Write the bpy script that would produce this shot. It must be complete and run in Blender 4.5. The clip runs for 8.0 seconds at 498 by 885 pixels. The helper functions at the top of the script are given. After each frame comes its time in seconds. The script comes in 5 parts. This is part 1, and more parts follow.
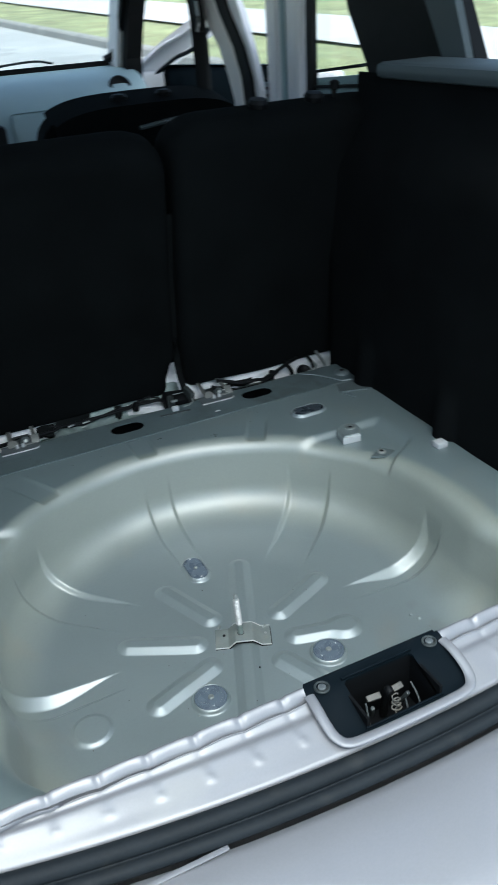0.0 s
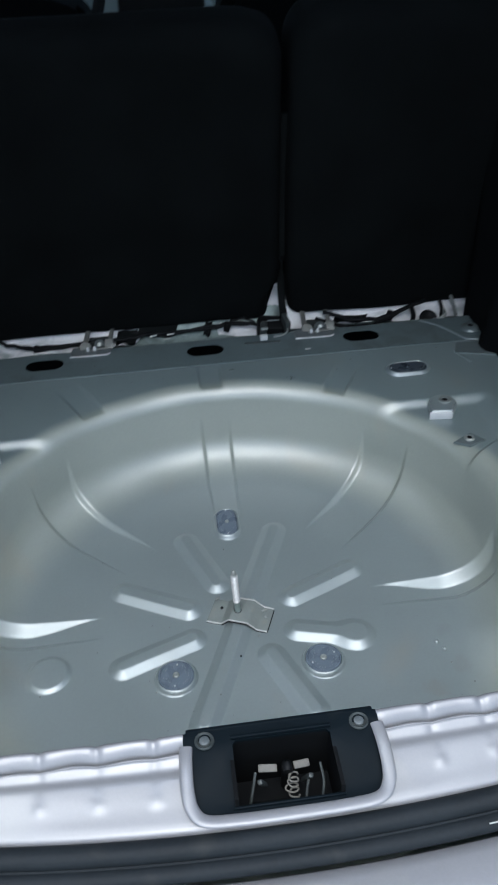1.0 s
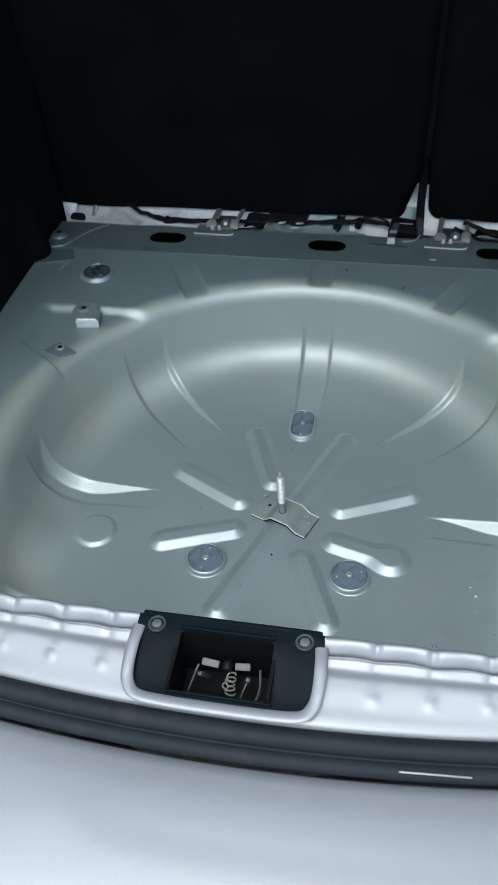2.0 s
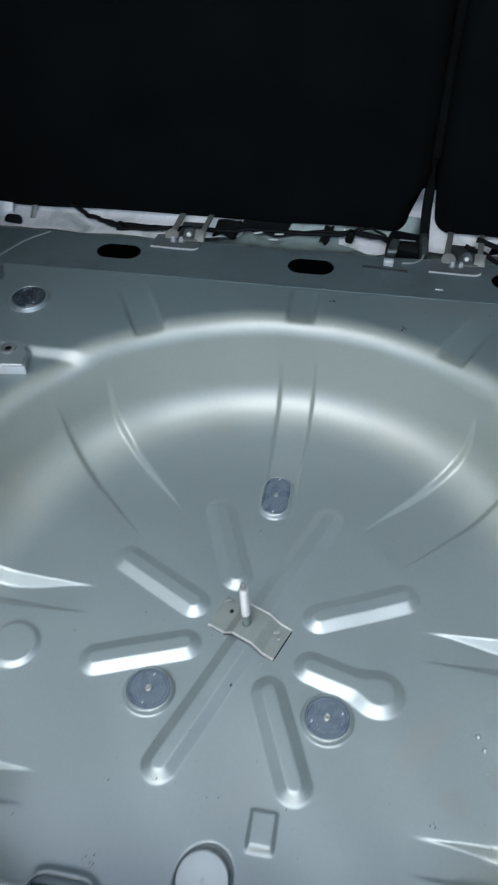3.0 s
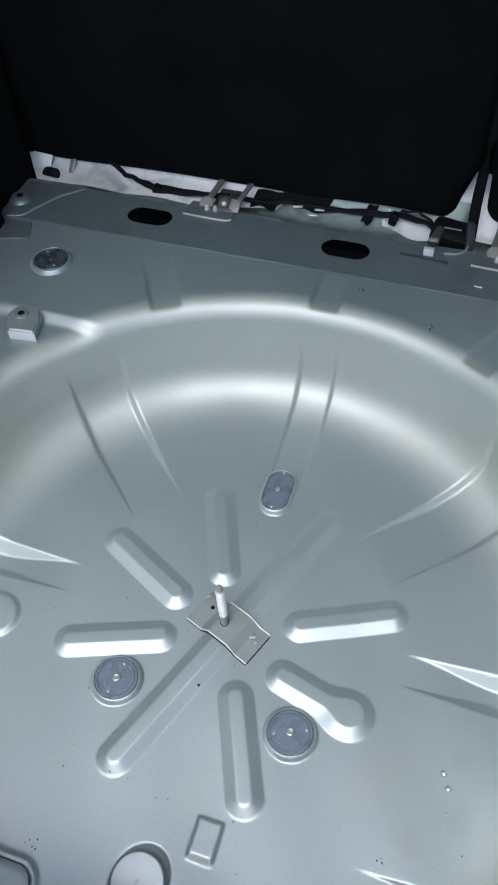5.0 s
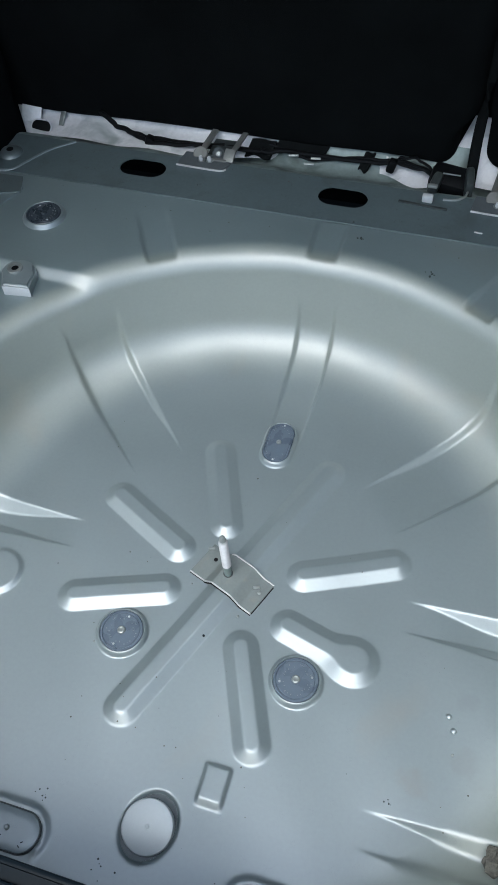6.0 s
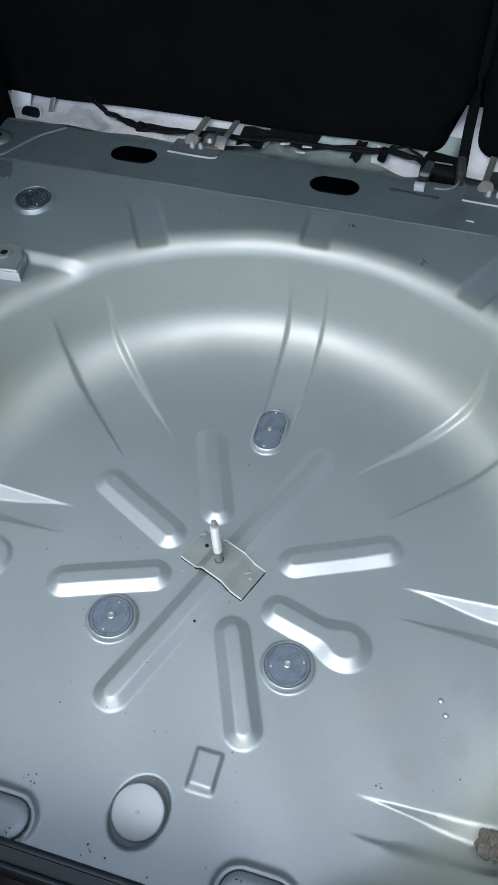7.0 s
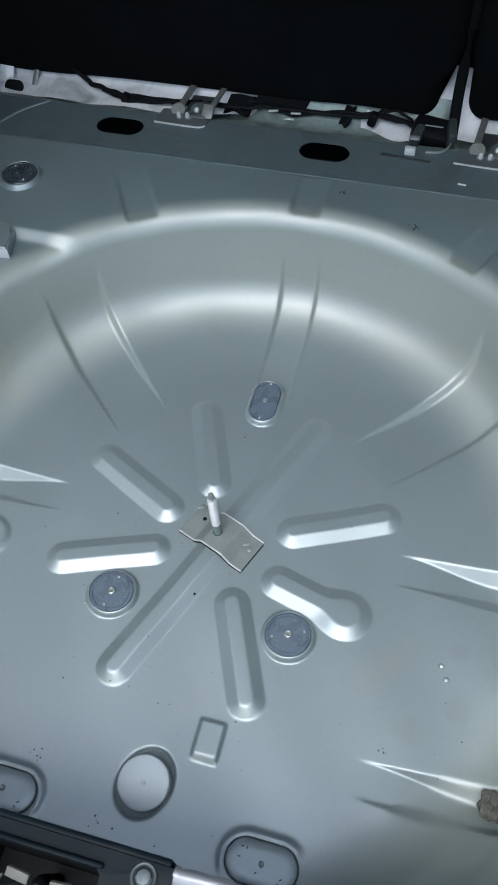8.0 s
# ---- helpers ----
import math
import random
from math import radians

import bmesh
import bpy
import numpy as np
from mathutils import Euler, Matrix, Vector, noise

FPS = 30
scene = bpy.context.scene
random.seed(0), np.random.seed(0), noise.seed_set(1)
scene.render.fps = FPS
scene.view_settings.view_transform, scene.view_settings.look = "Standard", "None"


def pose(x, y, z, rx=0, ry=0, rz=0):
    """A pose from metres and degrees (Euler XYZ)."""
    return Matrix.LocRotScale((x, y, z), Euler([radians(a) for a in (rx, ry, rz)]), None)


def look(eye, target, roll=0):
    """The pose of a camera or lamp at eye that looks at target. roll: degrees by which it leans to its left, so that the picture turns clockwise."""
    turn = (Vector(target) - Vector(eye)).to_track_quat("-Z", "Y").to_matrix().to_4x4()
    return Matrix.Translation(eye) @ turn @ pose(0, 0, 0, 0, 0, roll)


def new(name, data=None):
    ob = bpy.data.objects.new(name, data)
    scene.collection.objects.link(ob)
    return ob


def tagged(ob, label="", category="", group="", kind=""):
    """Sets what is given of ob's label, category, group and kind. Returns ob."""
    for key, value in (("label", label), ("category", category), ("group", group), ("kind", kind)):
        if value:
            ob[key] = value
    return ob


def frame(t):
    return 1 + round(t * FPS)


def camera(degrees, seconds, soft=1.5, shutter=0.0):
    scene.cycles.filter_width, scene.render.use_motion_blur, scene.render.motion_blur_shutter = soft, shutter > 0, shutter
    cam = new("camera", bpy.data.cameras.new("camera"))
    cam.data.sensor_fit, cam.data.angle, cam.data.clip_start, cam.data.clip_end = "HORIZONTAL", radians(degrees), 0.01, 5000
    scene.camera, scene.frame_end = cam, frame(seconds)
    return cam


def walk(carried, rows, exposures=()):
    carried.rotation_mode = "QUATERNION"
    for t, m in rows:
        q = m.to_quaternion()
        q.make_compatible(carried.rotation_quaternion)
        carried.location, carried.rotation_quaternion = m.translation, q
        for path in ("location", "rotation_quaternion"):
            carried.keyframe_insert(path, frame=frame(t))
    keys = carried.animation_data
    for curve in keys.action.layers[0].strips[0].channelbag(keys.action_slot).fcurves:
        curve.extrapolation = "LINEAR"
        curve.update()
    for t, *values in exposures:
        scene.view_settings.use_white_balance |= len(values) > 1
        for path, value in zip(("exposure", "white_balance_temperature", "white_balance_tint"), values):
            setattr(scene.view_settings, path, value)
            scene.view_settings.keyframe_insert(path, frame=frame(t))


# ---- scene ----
cam = camera(34.4, 8.0, shutter=0.4)
PATH = [
    (0, (-0.331, -0.727, 0.802), (0.381, 0.872, -0.166), -4.2),
    (0.2, (-0.281, -0.741, 0.814), (0.286, 0.911, -0.162), -3.8),
    (0.4, (-0.215, -0.721, 0.803), (0.196, 0.975, -0.173), -3.9),
    (0.5, (-0.18, -0.703, 0.795), (0.193, 1.001, -0.182), -3.7),
    (1, (-0.051, -0.623, 0.789), (0.109, 0.988, -0.386), -2.6),
    (1.4, (0.035, -0.612, 0.811), (-0.057, 0.975, -0.403), -4.3),
    (1.5, (0.06, -0.617, 0.821), (-0.092, 0.953, -0.408), -3.9),
    (1.7, (0.096, -0.634, 0.808), (-0.159, 0.872, -0.484), -3.1),
    (2.8, (0.114, -0.385, 0.781), (-0.228, 0.935, -0.683), -4.1),
    (3, (0.092, -0.339, 0.755), (-0.183, 0.992, -0.712), -2.2),
    (3.2, (0.096, -0.308, 0.754), (-0.163, 1.0, -0.736), -2.3),
    (3.5, (0.101, -0.296, 0.758), (-0.133, 0.989, -0.756), -1.6),
    (4, (0.148, -0.287, 0.763), (-0.179, 0.974, -0.755), -2.1),
    (4.5, (0.157, -0.269, 0.763), (-0.265, 0.944, -0.77), -2.9),
    (4.7, (0.157, -0.257, 0.767), (-0.283, 0.946, -0.769), -2.8),
    (5.8, (0.155, -0.264, 0.743), (-0.253, 0.854, -0.865), -3.9),
    (6, (0.156, -0.267, 0.748), (-0.255, 0.854, -0.856), -4.1),
    (6.5, (0.163, -0.271, 0.763), (-0.25, 0.856, -0.837), -4.1),
    (7, (0.152, -0.28, 0.734), (-0.224, 0.856, -0.868), -2.4),
    (7.5, (0.171, -0.27, 0.733), (-0.212, 0.832, -0.891), -3.9),
    (7.6, (0.174, -0.27, 0.733), (-0.21, 0.824, -0.896), -4.4),
    (8, (0.156, -0.279, 0.731), (-0.206, 0.806, -0.909), -4.1),
]
EXPOSURES = [(0.0, 0.89, 5530, -3), (0.5, 0.84, 5520, -2), (1.0, 0.74, 5520, 3), (1.2, 0.68, 5525, 0), (1.5, 0.72, 5540, -3), (3.0, 0.93, 5520, 1), (4.0, 1.15, 5680, 5), (4.5, 1.18, 5720, 6), (5.8, 0.94, 5560, 2), (6.0, 0.94, 5560, 2), (6.5, 1.23, 5720, 6), (7.0, 1.10, 5620, 5), (8.0, 0.87, 5510, 2)]
walk(cam, [(t, look(eye, target, roll)) for t, eye, target, roll in PATH], EXPOSURES)

# ---- world, sun and exposure ----
world = bpy.data.worlds.new("world")
scene.world = world
world.use_nodes = True
wn = world.node_tree
sky = wn.nodes.new("ShaderNodeTexSky")
sky.sky_type, sky.sun_disc = "NISHITA", False
sky.sun_elevation, sky.sun_rotation = radians(65), radians(188)
sky.air_density, sky.dust_density, sky.ozone_density = 1.0, 5.0, 0.6
wn.links.new(sky.outputs["Color"], wn.nodes["Background"].inputs["Color"])
wn.nodes["Background"].inputs["Strength"].default_value = 0.15
sun = new("sun", bpy.data.lights.new("sun", "SUN"))
sun.data.energy, sun.data.angle, sun.data.color = 0.96, radians(50), (1.0, 0.955, 0.915)
sun.matrix_world = look((0, 0, 0), (0.06, 0.34, -0.938))


# ---- materials ----
def links(nt, a, b):
    nt.links.new(a, b)


def surface(name, base, rough=0.5, metal=0.0, var=0.12, scale=6.0, fine=120.0, bump=0.05, stain=None, stain_at=0.6, coat=0.0, spec=0.5, dist=0.002, fleck=0.0, fleck_scale=700.0, stain_max=0.55):
    """Two scales of colour variation, uneven roughness and a fine relief."""
    mat = bpy.data.materials.new(name)
    mat.use_nodes = True
    nt = mat.node_tree
    bsdf = nt.nodes["Principled BSDF"]
    tex = nt.nodes.new("ShaderNodeTexCoord")
    big = nt.nodes.new("ShaderNodeTexNoise")
    big.inputs["Scale"].default_value, big.inputs["Detail"].default_value, big.inputs["Roughness"].default_value = scale, 6, 0.6
    small = nt.nodes.new("ShaderNodeTexNoise")
    small.inputs["Scale"].default_value, small.inputs["Detail"].default_value = fine, 3
    for node in (big, small):
        links(nt, tex.outputs["Object"], node.inputs["Vector"])
    mix = nt.nodes.new("ShaderNodeMath")
    mix.operation = "MULTIPLY_ADD"
    links(nt, small.outputs["Fac"], mix.inputs[0])
    mix.inputs[1].default_value = 0.45
    links(nt, big.outputs["Fac"], mix.inputs[2])
    ramp = nt.nodes.new("ShaderNodeValToRGB")
    ramp.color_ramp.elements[0].position, ramp.color_ramp.elements[1].position = 0.45, 1.0
    ramp.color_ramp.elements[0].color = (*[max(0.0, c * (1 - var)) for c in base], 1)
    ramp.color_ramp.elements[1].color = (*[min(1.0, c * (1 + var)) for c in base], 1)
    links(nt, mix.outputs[0], ramp.inputs["Fac"])
    colour = ramp.outputs["Color"]
    if stain:
        blot = nt.nodes.new("ShaderNodeTexNoise")
        blot.inputs["Scale"].default_value, blot.inputs["Detail"].default_value, blot.inputs["Distortion"].default_value = scale * 1.7, 8, 0.6
        links(nt, tex.outputs["Object"], blot.inputs["Vector"])
        cut = nt.nodes.new("ShaderNodeMapRange")
        cut.inputs["From Min"].default_value, cut.inputs["From Max"].default_value = stain_at, stain_at + 0.18
        cut.inputs["To Max"].default_value = stain_max
        links(nt, blot.outputs["Fac"], cut.inputs["Value"])
        over = nt.nodes.new("ShaderNodeMix")
        over.data_type = "RGBA"
        links(nt, cut.outputs[0], over.inputs["Factor"])
        links(nt, colour, over.inputs["A"])
        over.inputs["B"].default_value = (*stain, 1)
        colour = over.outputs["Result"]
    if fleck:
        dots = nt.nodes.new("ShaderNodeTexVoronoi")
        dots.inputs["Scale"].default_value = fleck_scale
        links(nt, tex.outputs["Object"], dots.inputs["Vector"])
        pick = nt.nodes.new("ShaderNodeTexNoise")
        pick.inputs["Scale"].default_value, pick.inputs["Detail"].default_value = fleck_scale * 0.11, 2
        links(nt, tex.outputs["Object"], pick.inputs["Vector"])
        near = nt.nodes.new("ShaderNodeMath")
        near.operation = "LESS_THAN"
        links(nt, dots.outputs["Distance"], near.inputs[0])
        near.inputs[1].default_value = 0.32
        gate = nt.nodes.new("ShaderNodeMapRange")
        gate.inputs["From Min"].default_value, gate.inputs["From Max"].default_value = 0.62, 0.68
        gate.inputs["To Max"].default_value = fleck
        links(nt, pick.outputs["Fac"], gate.inputs["Value"])
        both = nt.nodes.new("ShaderNodeMath")
        both.operation = "MULTIPLY"
        links(nt, near.outputs[0], both.inputs[0])
        links(nt, gate.outputs[0], both.inputs[1])
        speck = nt.nodes.new("ShaderNodeMix")
        speck.data_type = "RGBA"
        links(nt, both.outputs[0], speck.inputs["Factor"])
        links(nt, colour, speck.inputs["A"])
        speck.inputs["B"].default_value = (0.05, 0.045, 0.035, 1)
        colour = speck.outputs["Result"]
    links(nt, colour, bsdf.inputs["Base Color"])
    rr = nt.nodes.new("ShaderNodeMapRange")
    rr.inputs["To Min"].default_value, rr.inputs["To Max"].default_value = max(0.02, rough - 0.1), min(1.0, rough + 0.1)
    links(nt, big.outputs["Fac"], rr.inputs["Value"])
    links(nt, rr.outputs[0], bsdf.inputs["Roughness"])
    bsdf.inputs["Metallic"].default_value = metal
    bsdf.inputs["Specular IOR Level"].default_value = spec
    bsdf.inputs["Coat Weight"].default_value = coat
    bsdf.inputs["Coat Roughness"].default_value = 0.12
    if bump:
        relief = nt.nodes.new("ShaderNodeBump")
        relief.inputs["Strength"].default_value, relief.inputs["Distance"].default_value = bump, dist
        links(nt, small.outputs["Fac"], relief.inputs["Height"])
        links(nt, relief.outputs["Normal"], bsdf.inputs["Normal"])
    return mat


def glass(name, tint=(0.97, 0.985, 0.98)):
    mat = bpy.data.materials.new(name)
    mat.use_nodes = True
    nt = mat.node_tree
    for node in list(nt.nodes):
        nt.nodes.remove(node)
    out = nt.nodes.new("ShaderNodeOutputMaterial")
    clear = nt.nodes.new("ShaderNodeBsdfTransparent")
    clear.inputs["Color"].default_value = (*tint, 1)
    gloss = nt.nodes.new("ShaderNodeBsdfGlossy")
    gloss.inputs["Roughness"].default_value = 0.02
    face = nt.nodes.new("ShaderNodeLayerWeight")
    curve = nt.nodes.new("ShaderNodeMath")
    curve.operation = "POWER"
    links(nt, face.outputs["Facing"], curve.inputs[0])
    curve.inputs[1].default_value = 4.0
    amount = nt.nodes.new("ShaderNodeMath")
    amount.operation = "MULTIPLY_ADD"
    links(nt, curve.outputs[0], amount.inputs[0])
    amount.inputs[1].default_value, amount.inputs[2].default_value = 0.45, 0.03
    mix = nt.nodes.new("ShaderNodeMixShader")
    links(nt, amount.outputs[0], mix.inputs["Fac"])
    links(nt, clear.outputs[0], mix.inputs[1])
    links(nt, gloss.outputs[0], mix.inputs[2])
    links(nt, mix.outputs[0], out.inputs["Surface"])
    return mat


PAN = surface("grey_floor_paint", (0.212, 0.256, 0.262), rough=0.47, metal=0.36, var=0.09, scale=5, fine=260, bump=0.03, stain=(0.27, 0.25, 0.20), stain_at=0.60, coat=1.0, dist=0.0006, fleck=0.12, stain_max=0.36)


def smudge(mat, x, y, radius, colour, amount):
    """One uneven dried-on blotch at its place on the floor."""
    nt = mat.node_tree
    bsdf = nt.nodes["Principled BSDF"]
    clean = bsdf.inputs["Base Color"].links[0].from_socket
    tex = nt.nodes.new("ShaderNodeTexCoord")
    off = nt.nodes.new("ShaderNodeVectorMath")
    off.operation = "MULTIPLY_ADD"
    off.inputs[1].default_value, off.inputs[2].default_value = (1, 1, 1), (-x, -y, 0)
    far = nt.nodes.new("ShaderNodeVectorMath")
    far.operation = "LENGTH"
    wave = nt.nodes.new("ShaderNodeTexNoise")
    wave.inputs["Scale"].default_value, wave.inputs["Detail"].default_value = 45.0, 6
    add = nt.nodes.new("ShaderNodeMath")
    add.operation = "MULTIPLY_ADD"
    add.inputs[1].default_value = radius * 2.2
    edge = nt.nodes.new("ShaderNodeMapRange")
    edge.interpolation_type = "SMOOTHSTEP"
    edge.inputs["From Min"].default_value, edge.inputs["From Max"].default_value = radius * 1.3, radius * 2.1
    edge.inputs["To Min"].default_value, edge.inputs["To Max"].default_value = amount, 0.0
    over = nt.nodes.new("ShaderNodeMix")
    over.data_type = "RGBA"
    over.inputs["B"].default_value = (*colour, 1)
    links(nt, tex.outputs["Object"], off.inputs[0])
    links(nt, off.outputs[0], far.inputs[0])
    links(nt, tex.outputs["Object"], wave.inputs["Vector"])
    links(nt, wave.outputs["Fac"], add.inputs[0])
    links(nt, far.outputs["Value"], add.inputs[2])
    links(nt, add.outputs[0], edge.inputs["Value"])
    links(nt, edge.outputs[0], over.inputs["Factor"])
    links(nt, clean, over.inputs["A"])
    links(nt, over.outputs["Result"], bsdf.inputs["Base Color"])


def ring_tint(mat, colour, r_in, r_out, dull=None, sheen=None):
    """A colour tint that begins in a soft, uneven ring round the well."""
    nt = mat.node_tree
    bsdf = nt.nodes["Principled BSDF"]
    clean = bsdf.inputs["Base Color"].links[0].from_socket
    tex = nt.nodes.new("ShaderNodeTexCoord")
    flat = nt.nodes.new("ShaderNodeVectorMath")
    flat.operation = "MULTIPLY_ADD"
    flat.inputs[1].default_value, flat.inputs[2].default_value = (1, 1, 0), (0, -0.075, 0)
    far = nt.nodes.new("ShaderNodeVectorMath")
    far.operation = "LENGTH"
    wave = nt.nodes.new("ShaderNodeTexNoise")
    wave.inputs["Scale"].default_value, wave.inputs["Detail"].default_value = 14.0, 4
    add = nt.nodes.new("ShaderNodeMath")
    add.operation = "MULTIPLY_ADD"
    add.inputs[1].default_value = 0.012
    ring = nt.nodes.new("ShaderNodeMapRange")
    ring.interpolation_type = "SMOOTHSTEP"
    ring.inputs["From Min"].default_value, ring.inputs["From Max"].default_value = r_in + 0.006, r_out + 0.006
    ring_mix = nt.nodes.new("ShaderNodeMix")
    ring_mix.data_type = "RGBA"
    ring_mix.blend_type = "MULTIPLY"
    ring_mix.inputs["B"].default_value = (*colour, 1)
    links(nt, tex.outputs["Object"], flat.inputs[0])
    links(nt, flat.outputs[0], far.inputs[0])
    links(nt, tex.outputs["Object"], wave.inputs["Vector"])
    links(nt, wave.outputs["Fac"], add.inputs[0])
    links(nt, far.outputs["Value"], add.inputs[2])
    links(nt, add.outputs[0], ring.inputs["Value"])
    links(nt, ring.outputs[0], ring_mix.inputs["Factor"])
    links(nt, clean, ring_mix.inputs["A"])
    links(nt, ring_mix.outputs["Result"], bsdf.inputs["Base Color"])
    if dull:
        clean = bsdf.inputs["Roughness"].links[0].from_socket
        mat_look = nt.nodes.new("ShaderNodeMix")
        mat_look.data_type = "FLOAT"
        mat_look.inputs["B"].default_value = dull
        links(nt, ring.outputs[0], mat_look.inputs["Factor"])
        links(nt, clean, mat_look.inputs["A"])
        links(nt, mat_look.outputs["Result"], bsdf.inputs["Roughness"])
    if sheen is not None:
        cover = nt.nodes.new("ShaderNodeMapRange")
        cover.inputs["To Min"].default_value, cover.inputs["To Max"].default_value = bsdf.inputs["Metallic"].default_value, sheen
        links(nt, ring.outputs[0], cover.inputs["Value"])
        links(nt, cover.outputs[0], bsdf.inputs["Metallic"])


# dusty wall, its colour also lifted in place of light
ring_tint(PAN, (1.25, 1.155, 0.98), 0.270, 0.338, dull=0.64, sheen=0.20)
# deck beyond the rim: paint tone with shade darkened into it
ring_tint(PAN, (0.555, 0.65, 0.765), 0.370, 0.392)
for sx, sy, sr, tone, amount in ((0.211, -0.063, 0.017, (0.20, 0.185, 0.14), 0.42), (0.245, 0.022, 0.013, (0.13, 0.145, 0.15), 0.22), (0.255, -0.035, 0.020, (0.16, 0.17, 0.15), 0.28), (0.296, -0.048, 0.011, (0.06, 0.062, 0.055), 0.55), (0.301, -0.078, 0.010, (0.07, 0.07, 0.06), 0.5)):
    smudge(PAN, sx, sy, sr, tone, amount)
flake = PAN.node_tree.nodes["Principled BSDF"].inputs
flake["Coat IOR"].default_value, flake["Coat Roughness"].default_value = 2.2, 0.42
DECK = surface("grey_deck_paint", (0.1692, 0.203, 0.2074), rough=0.40, metal=0.50, var=0.07, scale=7, fine=260, bump=0.03, stain=(0.2, 0.2, 0.17), stain_at=0.6, coat=0.15, dist=0.0006, fleck=0.3, stain_max=0.4)
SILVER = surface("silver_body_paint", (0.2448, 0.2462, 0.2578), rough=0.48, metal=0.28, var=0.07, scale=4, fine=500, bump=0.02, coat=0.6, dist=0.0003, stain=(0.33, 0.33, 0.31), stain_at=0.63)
# the body's silver again, base raised to stand for light on doors and pillars
SILVER_LIT = surface("silver_body_paint_lit", (0.84, 0.825, 0.85), rough=0.35, metal=0.0, var=0.05, scale=4, fine=400, bump=0.02, coat=0.5, dist=0.0003)
RISER = surface("pale_grey_riser_paint", (0.8, 0.8, 0.8), rough=0.4, var=0.14, scale=9, fine=200, bump=0.05, stain=(0.22, 0.27, 0.255), stain_at=0.52, dist=0.001, stain_max=0.75)
GRIMY = surface("grimy_dark_steel", (0.054, 0.06336, 0.06192), rough=0.5, metal=0.3, var=0.25, scale=30, fine=300, bump=0.1, dist=0.0006, stain=(0.03, 0.034, 0.033), stain_at=0.5)
STRIP = surface("grimy_strip_paint", (0.150, 0.193, 0.202), rough=0.42, metal=0.45, var=0.12, scale=11, fine=260, bump=0.04, stain=(0.10, 0.12, 0.12), stain_at=0.52, coat=0.1, dist=0.0006, fleck=0.4, stain_max=0.6)
SEATGREY = surface("dull_dark_grey_paint", (0.108, 0.1224, 0.126), rough=0.5, metal=0.2, var=0.15, scale=30, fine=300, bump=0.08, dist=0.0006)
TROUGH = surface("grimy_trough_paint", (0.24, 0.295, 0.28), rough=0.5, metal=0.3, var=0.2, scale=14, fine=200, bump=0.1, stain=(0.10, 0.12, 0.11), stain_at=0.47, dist=0.001, stain_max=0.8)
FELT = surface("black_felt", (0.005, 0.006, 0.006), rough=0.95, var=0.4, scale=20, fine=800, bump=0.5, dist=0.001, spec=0.1)
TRIMGREY = surface("grey_trim_plastic", (0.055, 0.071, 0.078), rough=0.55, var=0.08, scale=8, fine=700, bump=0.15, dist=0.0005)
RUBBER = surface("black_rubber", (0.0120, 0.0155, 0.0185), rough=0.65, spec=0.22, var=0.3, scale=20, fine=300, bump=0.15, dist=0.0008, stain=(0.03, 0.032, 0.031), stain_at=0.6)
PLASTIC = surface("dark_grey_plastic", (0.0040, 0.0070, 0.0095), spec=0.07, rough=0.40, var=0.2, scale=18, fine=900, bump=0.2, dist=0.0004, stain=(0.022, 0.025, 0.026), stain_at=0.64)
BLACK = surface("black_plastic", (0.004, 0.0045, 0.005), spec=0.15, rough=0.55, var=0.2, scale=30, fine=500, bump=0.1, dist=0.0005)
CARPET = surface("black_carpet", (0.0054, 0.006264, 0.006624), rough=0.95, var=0.4, scale=12, fine=1500, bump=0.6, dist=0.0015, spec=0.05)
CLOTH = surface("black_seat_cloth", (0.0044, 0.0052, 0.0054), rough=0.95, var=0.4, scale=8, fine=1100, bump=0.4, dist=0.001, spec=0.05)
PLUG = surface("blue_grey_rubber", (0.1044, 0.131, 0.1642), rough=0.28, var=0.12, scale=40, fine=600, bump=0.1, dist=0.0004)
DECKPLUG = surface("dark_blue_grey_rubber", (0.0324, 0.04176, 0.05184), rough=0.28, var=0.15, scale=40, fine=600, bump=0.1, dist=0.0004)
PALE = surface("pale_grey_plastic", (0.5184, 0.5364, 0.54), rough=0.45, var=0.05, scale=40, fine=500, bump=0.05, dist=0.0004, stain=(0.4, 0.39, 0.36), stain_at=0.66)
CAPPAINT = surface("pale_dusty_cap_paint", (0.4536, 0.4932, 0.504), rough=0.42, metal=0.2, var=0.05, scale=40, fine=500, bump=0.05, dist=0.0004, stain=(0.5, 0.48, 0.45), stain_at=0.66)
STEEL = surface("bare_steel", (0.396, 0.4032, 0.4032), rough=0.3, metal=0.9, var=0.15, scale=40, fine=500, bump=0.1, dist=0.0004, stain=(0.24, 0.2, 0.15), stain_at=0.62)
GALV = surface("dull_galvanised_steel", (0.3024, 0.324, 0.3096), rough=0.4, metal=0.55, var=0.15, scale=40, fine=500, bump=0.1, dist=0.0004, stain=(0.22, 0.2, 0.16), stain_at=0.6)
STRAP = surface("worn_tan_steel", (0.20, 0.205, 0.19), rough=0.42, metal=0.35, var=0.2, scale=40, fine=400, bump=0.1, dist=0.0004, stain=(0.12, 0.10, 0.08), stain_at=0.55)
BRASSY = surface("yellowed_zinc", (0.115, 0.110, 0.095), rough=0.6, metal=0.0, var=0.25, scale=60, fine=300, bump=0.1, dist=0.0005)
DUSTY = surface("dusty_grey_paint", (0.185, 0.208, 0.200), rough=0.6, metal=0.2, var=0.12, scale=45, fine=400, bump=0.08, dist=0.0005, stain=(0.23, 0.23, 0.20), stain_at=0.55)
